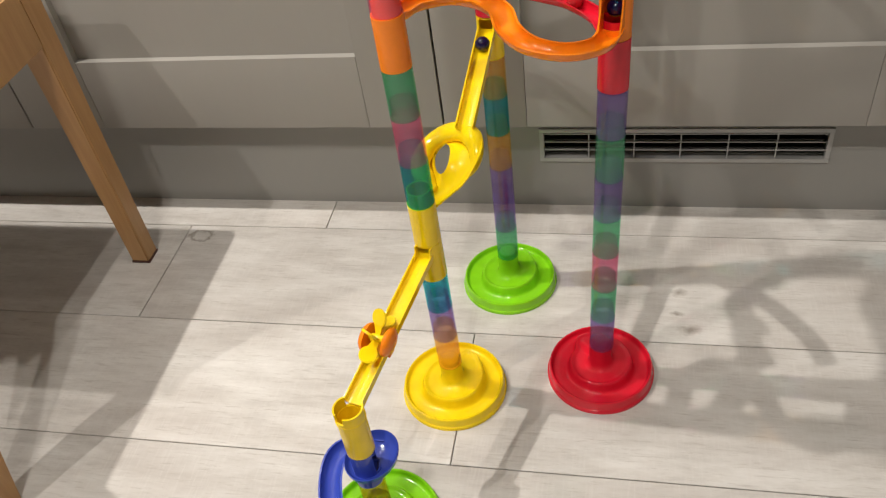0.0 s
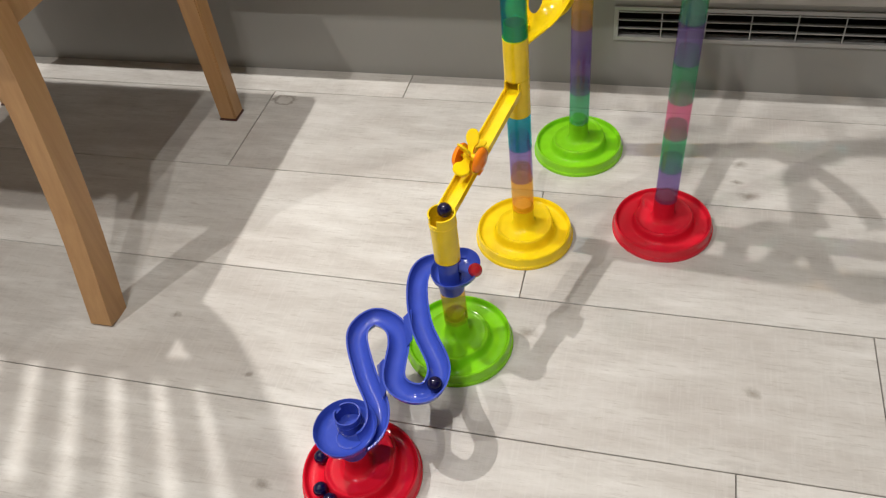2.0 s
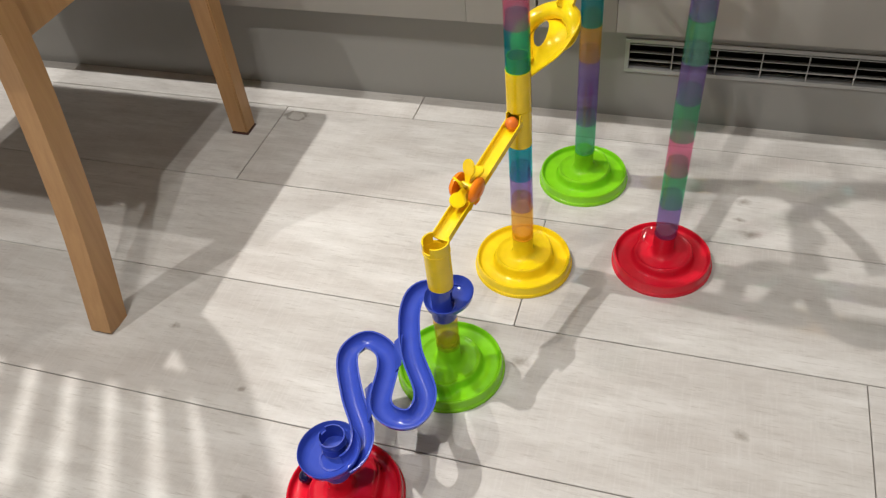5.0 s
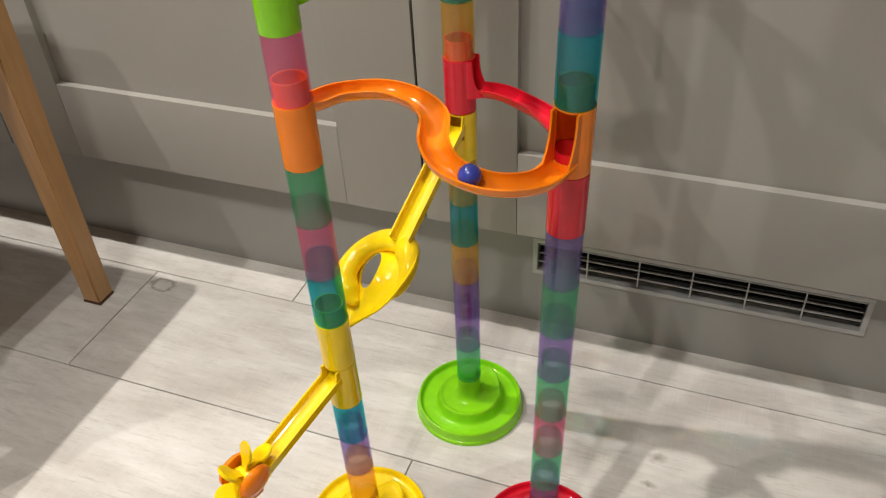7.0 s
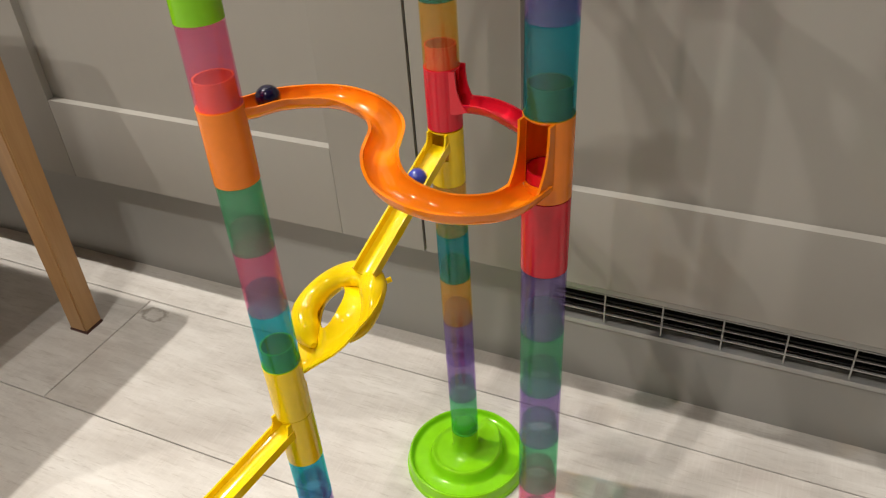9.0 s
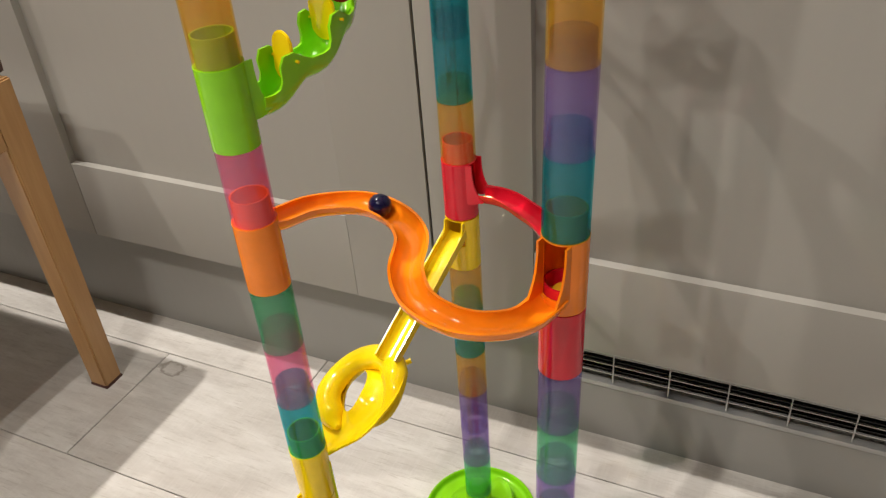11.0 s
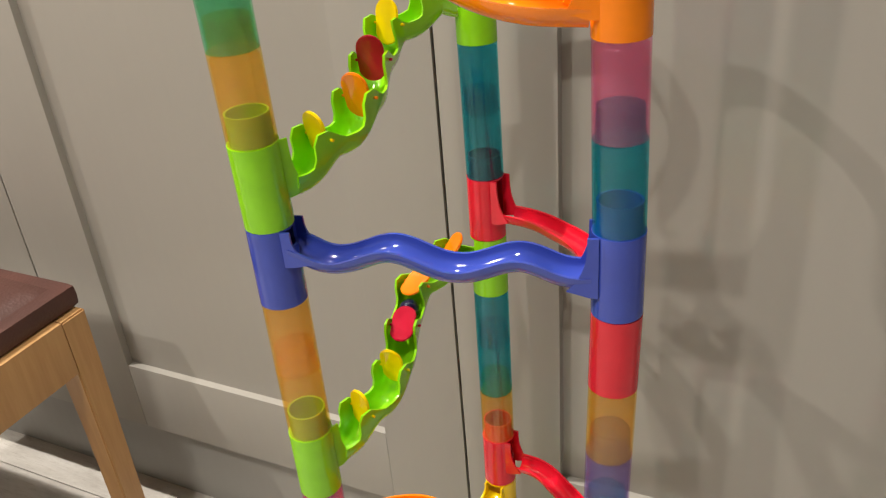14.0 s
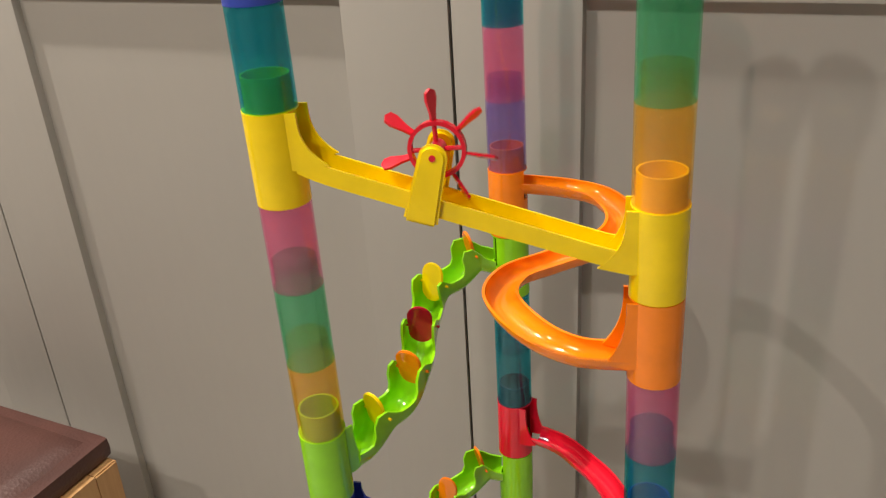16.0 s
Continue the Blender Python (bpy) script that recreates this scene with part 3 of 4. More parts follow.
def s_track(n0, n1, k, colour, way, label):
    """A doubly curved half-pipe between two towers."""
    t = thing("marble_track", label, "marble track", "marble run tracks")
    bm = bmesh.new()
    pth = [p - Vector((0, 0, 0.0008)) for p in smooth_path(way, 8)]
    PATHS[("s", k)] = pth
    sweep(bm, pth, gutter(0.0104, 0.0014, 0.0022, 10, 14))
    part("channel", bm, MAT[colour], t)
    a0, a1 = heading(at(n0, k), pth[6]), heading(at(n1, k), pth[-7])
    bm = bmesh.new()
    sleeve(bm, n0, k, [hole_at(a0, 36, 0.55, 0.99)])
    ramp_floor(bm, n0, k + 0.68, a0)
    part("end_sleeve", bm, MAT[colour], t)
    bm = bmesh.new()
    sleeve(bm, n1, k, [hole_at(a1, 42, 0.2, 0.99)])
    cheeks(bm, n1, k + 0.2, k + 1, a1)
    ramp_floor(bm, n1, k + 0.12, a1 + 180)
    part("end_sleeve", bm, MAT[colour], t)
    return t


s_track("A", "C", 8, "orange", [(-0.0640, 0.6990, 0.485), (-0.0600, 0.7090, 0.482), (-0.0520, 0.7320, 0.478), (-0.0290, 0.7500, 0.474), (-0.0040, 0.7480, 0.471), (0.0170, 0.7300, 0.4695), (0.0280, 0.7000, 0.468), (0.0445, 0.6800, 0.466), (0.0665, 0.6740, 0.463), (0.0860, 0.6795, 0.460), (0.1020, 0.6950, 0.457), (0.1090, 0.7200, 0.455)], "glossy orange S-shaped marble track between two towers")
s_track("B", "C", 16, "orange", [(-0.0150, 0.8820, 0.868), (-0.0020, 0.8890, 0.866), (0.0180, 0.8960, 0.863), (0.0420, 0.8930, 0.861), (0.0610, 0.8730, 0.859), (0.0670, 0.8480, 0.858), (0.0580, 0.8240, 0.856), (0.0370, 0.8020, 0.853), (0.0205, 0.7820, 0.851), (0.0220, 0.7570, 0.849), (0.0480, 0.7330, 0.847), (0.0740, 0.7265, 0.844), (0.0990, 0.7340, 0.842)], "glossy orange curved marble track looping between two towers")


def red_track(k):
    t = thing("marble_track", "red curved marble chute sloping between two towers", "marble track", "marble run tracks")
    b, c = at("B", k + 0.45), at("C", k + 0.78)
    way = [(0.0965, 0.788, 0.86), (0.0705, 0.828, 0.66), (0.0455, 0.852, 0.40), (0.0185, 0.8715, 0.14)]
    pth = smooth_path([c] + [Vector((x, y, b.z + (c.z - b.z) * f)) for x, y, f in way] + [b], 8)
    PATHS[("red", k)] = pth
    bm = bmesh.new()
    sweep(bm, pth[4:-4], gutter(0.0094, 0.0013, 0.0025, 8, 12))
    part("channel", bm, MAT["red"], t)
    a0, a1 = heading(c, pth[6]), heading(b, pth[-7])
    bm = bmesh.new()
    sleeve(bm, "C", k, [hole_at(a0, 36, 0.55, 0.99)])
    part("end_sleeve", bm, MAT["red"], t)
    bm = bmesh.new()
    sleeve(bm, "B", k, [hole_at(a1, 38, 0.3, 0.99)])
    cheeks(bm, "B", k + 0.3, k + 1.0, a1, 0.010)
    part("end_sleeve", bm, MAT["red"], t)


red_track(7)
red_track(12)


def wavy_track():
    t = thing("marble_track", "blue wavy marble track bridging two towers", "marble track", "marble run tracks")
    a, c = at("A", 13.68), at("C", 13.49)
    pth = []
    for i in range(57):
        s = i / 56
        p = a.lerp(c, s)
        env = min(1, s * 6, (1 - s) * 6)
        p.z += 0.0042 - 0.0048 * env * math.sin(2 * math.pi * (s - 0.085) * 2.7) + (0.004 * (1 - s * 7) if s < 1 / 7 else 0)
        pth.append(p)
    bm = bmesh.new()
    sweep(bm, pth[4:-4], gutter(0.0118, 0.0014, 0.0030, 10, 20))
    part("channel", bm, MAT["blue"], t)
    for n, o, lo, hi in (("A", c, 0.74, 0.99), ("C", a, 0.58, 0.99)):
        g = heading(at(n, 13), o)
        bm = bmesh.new()
        sleeve(bm, n, 13, [hole_at(g, 40, lo, hi)])
        cheeks(bm, n, 13.55 if n == "A" else 13.28, 14, g, 0.012, 0.0104)
        part("end_sleeve", bm, MAT["blue"], t)


wavy_track()
PADDLES = []


def oval(w, h, n=24):
    r = w / 2
    pts = []
    for i in range(n):
        a = 2 * math.pi * i / n
        pts.append((r * math.cos(a), (h / 2 - r) * (1 if math.sin(a) >= 0 else -1) + r * math.sin(a)))
    return pts


def flipper_track(k, colours, tilts):
    """A lime stairway with a row of swinging oval paddles."""
    t = thing("marble_track", "lime green stepped marble chute with swinging oval paddles", "marble track", "marble run tracks")
    dz = PITCH * (k - 14) - 0.006
    keys = [(-0.0175, 0.880, 0.816), (-0.0436, 0.8655, 0.812), (-0.0610, 0.8363, 0.797), (-0.0534, 0.7990, 0.785), (-0.0455, 0.7655, 0.774), (-0.0520, 0.7300, 0.763), (-0.0665, 0.6955, 0.752)]
    pth = smooth_path([(x, y, z + dz) for x, y, z in keys], 10)
    PATHS[("flip", k)] = pth
    n = len(pth) - 1
    bm = bmesh.new()
    path2 = []
    for i, p in enumerate(pth):
        s = i / n * 6
        path2.append(p + Vector((0, 0, 0.0024 * math.cos(2 * math.pi * s + 0.9))))
    # side walls rise to a crest at each paddle
    sec = gutter(0.0110, 0.0013, 0.003, 8)
    rings = []
    for i in range(4, n - 3):
        a, b = path2[i - 1], path2[i + 1]
        tt = (b - a).normalized()
        s = tt.cross(Vector((0, 0, 1))).normalized()
        u = s.cross(tt)
        crest = max(0, math.cos(2 * math.pi * i / n * 6)) ** 1.3
        rings.append([bm.verts.new(path2[i] + s * x + u * (y if y < 0 else y + 0.0125 * crest)) for x, y in sec])
    m = len(sec)
    for a, b in zip(rings, rings[1:]):
        for i in range(m):
            bm.faces.new((a[i], a[(i + 1) % m], b[(i + 1) % m], b[i]))
    h = m // 2
    for r in (rings[0], rings[-1]):
        for i in range(h - 1):
            bm.faces.new((r[i], r[i + 1], r[m - 2 - i], r[m - 1 - i]))
    part("channel", bm, MAT["lime"], t)
    for n0, k0, o in (("B", k + 1, pth[8]), ("A", k, pth[-9])):
        g = heading(at(n0, k0), o)
        bm = bmesh.new()
        sleeve(bm, n0, k0, [hole_at(g, 38, 0.5, 0.99)])
        if n0 == "A":
            cheeks(bm, n0, k0 + 0.3, k0 + 1, g, 0.008, 0.0092)
        part("end_sleeve", bm, MAT["lime"], t)
    for i, (c, tilt) in enumerate(zip(colours, tilts)):
        j = (i + 1) * 10
        d = (pth[j + 1] - pth[j - 1])
        yaw = math.degrees(math.atan2(d.y, d.x))
        hub = pth[j] + Vector((0, 0, 0.0095))
        bm = bmesh.new()
        slab(bm, oval(0.0172, 0.0288), pose(0, 0, 0.001, 90, 0, 90), 0.0020)
        bmesh.ops.bevel(bm, geom=[e for e in bm.edges if e.calc_face_angle(0) > 1], offset=0.0006, segments=2, affect="EDGES")
        lathe(bm, [(0, -0.0132), (0.0009, -0.0132), (0.0009, 0.0132), (0, 0.0132)], 10, pose(0, 0, 0, 90))
        pad = part("paddle", bm, MAT[c], t, c + " oval paddle")
        pad.matrix_local = Matrix.Translation(hub) @ pose(0, 0, 0, 0, 0, yaw) @ pose(0, 0, 0, 0, tilt, 0)
        PADDLES.append((pad, k, i, hub, yaw, tilt))


flipper_track(14, ["orange", "yellow", "crimson", "orange", "yellow"], [12, -8, 5, 12, 10])
flipper_track(10, ["orange", "orange", "crimson", "yellow", "yellow"], [12, -8, 5, 12, 10])


def rod(bm, p, q, r, n=12):
    p, q = Vector(p), Vector(q)
    d = q - p
    m = Matrix.Translation(p) @ d.to_track_quat("Z", "Y").to_matrix().to_4x4()
    lathe(bm, [(0, 0), (r, 0), (r, d.length), (0, d.length)], n, m)


def flat_gutter(w=0.0092, hgt=0.0075, wall=0.0014):
    return [(-w + wall, hgt), (-w + wall, 0.0012), (-w * 0.5, 0.0), (w * 0.5, 0.0), (w - wall, 0.0012), (w - wall, hgt), (w, hgt), (w, -0.0006), (w * 0.55, -0.0016), (-w * 0.55, -0.0016), (-w, -0.0006), (-w, hgt)]


WHEELS = {}


def pinwheel_track():
    t = thing("marble_track", "yellow straight marble track carrying a red pinwheel", "marble track", "marble run tracks")
    a, c = at("A", 18.42), at("C", 17.24)
    pth = [a.lerp(c, i / 30) + Vector((0, 0, 0.005 * max(0, 1 - i / 5) ** 2 + 0.006 * max(0, 1 - (30 - i) / 5) ** 2)) for i in range(31)]
    PATHS["pin"] = pth
    bm = bmesh.new()
    sweep(bm, pth[2:-2], flat_gutter(0.0092, 0.0085))
    part("channel", bm, MAT["yellow"], t)
    for n, k, o in (("A", 18, c), ("C", 17, a)):
        g = heading(at(n, k), o)
        bm = bmesh.new()
        sleeve(bm, n, k, [hole_at(g, 36, 0.40, 0.99)])
        cheeks(bm, n, k + (0.40 if n == "A" else 0.31), k + 1, g, 0.015, 0.0085)
        part("end_sleeve", bm, MAT["yellow"], t)
    s = 0.395
    foot = a.lerp(c, s)
    d = (c - a).normalized()
    yaw = math.degrees(math.atan2(d.y, d.x))
    hubz = 0.0295
    lean = Matrix.Translation(foot) @ pose(0, 0, 0, 0, 0, yaw) @ pose(0, 0, 0, 0, 14, 0)
    for side in (-1, 1):
        out = [(-0.0085, -0.005), (0.0085, -0.005)] + [(0.0068 * math.cos(math.pi * i / 10), hubz + 0.0062 * math.sin(math.pi * i / 10)) for i in range(11)]
        bm = bmesh.new()
        slab(bm, out, lean @ Matrix.Translation((0, side * 0.0112, 0)) @ pose(0, 0, 0, 90), 0.0038)
        bmesh.ops.bevel(bm, geom=[e for e in bm.edges if e.calc_face_angle(0) > 1], offset=0.0016, segments=3, affect="EDGES")
        part("bracket", bm, MAT["yellow"], t)
    bm = bmesh.new()
    lathe(bm, [(0.0120, -0.002), (0.0140, -0.002), (0.0140, 0.002), (0.0120, 0.002)], 36, closed=True)
    blades = []
    for i in range(7):
        ang = 360 / 7 * i
        pts = [(0.0125, -0.0014), (0.018, -0.0020), (0.024, -0.0037), (0.0275, -0.0032), (0.029, 0.0), (0.0275, 0.0032), (0.024, 0.0037), (0.018, 0.0020), (0.0125, 0.0014)]
        blades.append(slab(bmesh.new(), pts, pose(0, 0, 0, 0, 0, ang) @ pose(0, 0, 0, 62, 0, 0), 0.0014))
    rod(bm, (-0.013, 0, 0), (0.013, 0, 0), 0.0012)
    rod(bm, (0, -0.013, 0), (0, 0.013, 0), 0.0012)
    rod(bm, (0, 0, -0.0138), (0, 0, 0.0138), 0.0016)
    lathe(bm, [(0, -0.004), (0.004, -0.004), (0.004, 0.004), (0, 0.004)], 16)
    wheel = part("pinwheel", bm, MAT["red"], t, "red spoked pinwheel with paddle blades")
    m = lean @ Matrix.Translation((0, 0, hubz)) @ pose(0, 0, 0, 90)
    wheel.matrix_local = m
    for blade in blades:
        part("blade", blade, MAT["red"], wheel)
    WHEELS["pin"] = (wheel, m)


pinwheel_track()


def blue_cap():
    t = thing("end_piece", "blue plastic connector sleeve on top of a tower", "marble track", "marble run tracks")
    bm = bmesh.new()
    sleeve(bm, "A", 20)
    part("end_sleeve", bm, MAT["blue"], t)


blue_cap()


def top_cap():
    t = thing("end_piece", "blue plastic collar on top of the tallest tower", "marble track", "marble run tracks")
    bm = bmesh.new()
    lathe(bm, [(0.0137, 0.0003), (0.0137, 0.006), (0.0165, 0.012), (0.0170, 0.028), (0.0178, 0.0285), (0.0184, 0.028), (0.0180, 0.011), (0.0150, 0.004), (0.0150, 0.0003)], 40, tower_m("C", 23) @ pose(0, 0, Z(23)), closed=True)
    part("collar", bm, MAT["blue"], t)


top_cap()


def loop_track():
    t = thing("marble_track", "yellow marble chute with a tilted loop ring", "marble track", "marble run tracks")
    b = at("B", 6.78)
    ctr = Vector((-0.0470, 0.7395, 0.3095))
    u, v = Vector((0.0, 0.965, 0.26)).normalized(), Vector((0.93, 0.0, 0.37))
    v = (v - u * v.dot(u)).normalized()
    rad = 0.0285
    end = at("A", 4.55, 62, 0.010)
    enter = Vector((-0.0285, 0.7620, 0.3325))
    start = b + (enter - b).normalized() * 0.009
    straight = [start.lerp(enter, i / 16) for i in range(18)]
    bm = bmesh.new()
    sweep(bm, straight, flat_gutter(0.0092, 0.0070))
    part("channel", bm, MAT["yellow"], t)
    up = -u.cross(v)
    arc = [radians(-150 + 290 * i / 56) for i in range(57)]
    ring = [ctr + u * 0.0305 * math.cos(a) + v * 0.0305 * math.sin(a) - up * (0.012 * ease((-a - 1.6) / 1.0) + 0.009 * ease((a - 1.0) / 1.2)) for a in arc]
    tubesec = [(0.0104 * math.cos(2 * math.pi * i / 16), 0.0088 * math.sin(2 * math.pi * i / 16)) for i in range(16)]
    size = [min(1.0, 0.25 + i / 6, 0.25 + (56 - i) / 20) for i in range(57)]
    bm = bmesh.new()
    sweep(bm, ring, tubesec, [(q, q) for q in size], ups=[up] * 57)
    part("loop", bm, MAT["yellow"], t, "arched yellow tube that turns the marble")
    # the open pan under the arch, drawn out to a point at the tower, with an oval hole
    tip = end - ctr
    tx, ty, tz = tip.dot(u), tip.dot(v), tip.dot(up)
    far = math.hypot(tx, ty)
    big = 0.0400
    half = math.acos(min(1, big / far))
    base = math.atan2(ty, tx)
    tans = [(big * math.cos(base + q * half), big * math.sin(base + q * half)) for q in (-1, 1)]

    def within(x, y):
        if math.hypot(x, y) < big:
            return True
        tri = [(tx, ty), tans[0], tans[1]]
        side = [(b[0] - a[0]) * (y - a[1]) - (b[1] - a[1]) * (x - a[0]) for a, b in zip(tri, tri[1:] + tri[:1])]
        return all(q > 0 for q in side) or all(q < 0 for q in side)

    cx, cy, steps, n = 0.0, -0.0050, 10, 96
    bm = bmesh.new()
    upper, lower_side = [], []
    for i in range(n):
        a = 2 * math.pi * i / n
        dx, dy = math.cos(a), math.sin(a)
        r0 = 1 / math.hypot(dx / 0.0170, dy / 0.0090)
        r1 = r0
        while within(cx + dx * (r1 + 0.0004), cy + dy * (r1 + 0.0004)) and r1 < 0.12:
            r1 += 0.0004
        r1 = max(r1, r0 + 0.003)
        col = []
        for k in range(steps + 1):
            q = k / steps
            r = r0 + (r1 - r0) * q
            x, y = cx + dx * r, cy + dy * r
            drop = max(0.0, (x * tx + y * ty) / far / far) ** 1.4
            h = 0.0010 - 0.0070 * math.sin(math.pi * min(1, q * 1.06)) ** 0.8 + tz * drop
            col.append(ctr + u * x + v * y + up * h)
        upper.append([bm.verts.new(p) for p in col])
        lower_side.append([bm.verts.new(p - up * 0.0016) for p in col])
    for i in range(n):
        j = (i + 1) % n
        for k in range(steps):
            bm.faces.new((upper[i][k], upper[j][k], upper[j][k + 1], upper[i][k + 1]))
            bm.faces.new((lower_side[i][k], lower_side[i][k + 1], lower_side[j][k + 1], lower_side[j][k]))
        for k in (0, steps):
            bm.faces.new((upper[i][k], upper[j][k], lower_side[j][k], lower_side[i][k]))
    part("pan", bm, MAT["yellow"], t, "open yellow pan with an oval hole")
    lower = smooth_path([ctr + u * 0.028 + Vector((0.016, 0, 0.004)), ctr + u * 0.016 + Vector((0.016, 0, -0.004)), ctr - u * 0.010 + Vector((0.010, 0, -0.012)), end], 8)
    bm = bmesh.new()
    rod(bm, (-0.0370, 0.7800, 0.3005), (-0.0285, 0.7880, 0.3030), 0.0022)
    part("peg", bm, MAT["yellow"], t)
    g = heading(at("B", 6), enter)
    bm = bmesh.new()
    sleeve(bm, "B", 6, [hole_at(g, 38, 0.5, 0.99)])
    cheeks(bm, "B", 6.7, 7.0, g, 0.008, 0.0078)
    part("end_sleeve", bm, MAT["yellow"], t)
    g = heading(at("A", 4), lower[-6])
    bm = bmesh.new()
    sleeve(bm, "A", 4, [hole_at(g, 30, 0.45, 0.8)])
    part("end_sleeve", bm, MAT["yellow"], t)
    PATHS["slide"] = straight
    PATHS["ring"] = [enter] + [ctr + u * rad * math.cos(a) + v * rad * math.sin(a) for a in [0.6 + 4.6 * i / 20 for i in range(21)]] + lower[-8:]


loop_track()


def flower_track():
    t = thing("marble_track", "yellow marble chute with a turning flower wheel", "marble track", "marble run tracks")
    a = at("A", 3.72)
    d = Vector((-0.1095, 0.5150, 0.196))
    pth = [a.lerp(d, i / 24) for i in range(25)]
    PATHS["flower"] = pth
    bm = bmesh.new()
    sweep(bm, [p for p in pth[1:-1]], flat_gutter(0.0094, 0.0070))
    part("channel", bm, MAT["yellow"], t)
    g = heading(a, d)
    bm = bmesh.new()
    sleeve(bm, "A", 3, [hole_at(g, 36, 0.64, 0.99)])
    ramp_floor(bm, "A", 3.74, g)
    cheeks(bm, "A", 3.7, 4.0, g, 0.007, 0.008)
    part("end_sleeve", bm, MAT["yellow"], t)
    bm = bmesh.new()
    z1 = Z(2) + 0.0485
    back = heading(d, a)
    shell(bm, 0.0137, 0.0121, Z(2) + 0.0003, z1, (), 48, tower_m("D"))
    shell(bm, 0.0140, 0.0124, z1, z1 + 0.0135, [hole_at(back, 42, 0, 0) [:2] + (z1 - 0.001, z1 + 0.02), ((back + 150) % 360, (back + 185) % 360, z1 + 0.005, z1 + 0.02)], 48, tower_m("D"))
    shell(bm, 0.0143, 0.0130, z1 - 0.001, z1 + 0.0012, (), 48, tower_m("D"))
    part("end_sleeve", bm, MAT["yellow"], t, "open-topped yellow catch cup")
    hub = a.lerp(d, 0.64) + Vector((-0.001, 0, 0.0135))
    dd = (d - a).normalized()
    yaw = math.degrees(math.atan2(dd.y, dd.x))
    for side in (-1, 1):
        bm = bmesh.new()
        m = Matrix.Translation(hub) @ pose(0, 0, 0, 0, 0, yaw) @ Matrix.Translation((0, side * 0.0095, -0.001)) @ pose(0, 0, 0, -90 * side)
        lathe(bm, [(0.0001, 0.0), (1.0, 0.0), (1.02, 0.0012), (0.97, 0.0030), (0.82, 0.0050), (0.5, 0.0064), (0.0001, 0.0068)], 36, m @ Matrix.Diagonal((0.0150, 0.0118, 1.0, 1.0)), closed=True)
        box(bm, -0.0050, 0.0050, -0.0012, 0.0012, -0.0175, -0.004, 0.0008, Matrix.Translation(hub) @ pose(0, 0, 0, 0, 0, yaw) @ Matrix.Translation((0, side * 0.0108, 0)))
        part("bracket", bm, MAT["orange"], t, "rounded orange wheel holder")
    bm = bmesh.new()
    petals = []
    for i in range(6):
        rim = [(0.0200 + 0.0092 * math.cos(b), 0.0086 * math.sin(b)) for b in [math.pi * (-0.82 + 1.64 * j / 14) for j in range(15)]]
        m = pose(0, 0, 0, 0, 0, 60 * i) @ pose(0, 0, 0, 72, 0, 0)
        petal = bmesh.new()
        slab(petal, [(0.003, -0.0026)] + rim + [(0.003, 0.0026)], m, 0.0016)
        slab(petal, [(0.0195 + (x - 0.0195) * 0.9, y * 0.9) for x, y in rim], m, 0.0024)
        petals.append(petal)
    lathe(bm, [(0, -0.006), (0.0042, -0.006), (0.0046, 0.0), (0.0042, 0.006), (0, 0.006)], 20)
    rod(bm, (0, 0, -0.0125), (0, 0, 0.0125), 0.0014)
    wheel = part("flower_wheel", bm, MAT["yellow"], t, "yellow wheel with six petal paddles")
    m = Matrix.Translation(hub) @ pose(0, 0, 0, 0, 0, yaw) @ pose(0, 0, 0, 90)
    wheel.matrix_local = m
    for petal in petals:
        part("petal", petal, MAT["yellow"], wheel)
    WHEELS["flower"] = (wheel, m)


flower_track()

SNAKE = [(-0.1, 0.531, 0.113), (-0.138, 0.531, 0.111), (-0.144, 0.502, 0.109), (-0.127, 0.451, 0.106), (-0.098, 0.406, 0.103), (-0.1, 0.379, 0.101), (-0.119, 0.373, 0.100), (-0.139, 0.388, 0.098), (-0.147, 0.433, 0.096), (-0.16, 0.455, 0.095), (-0.184, 0.463, 0.093), (-0.195, 0.44, 0.091), (-0.174, 0.397, 0.089), (-0.1490, 0.36, 0.086), (-0.1475, 0.332, 0.084), (-0.169, 0.313, 0.082), (-0.193, 0.323, 0.081), (-0.199, 0.35, 0.079)]


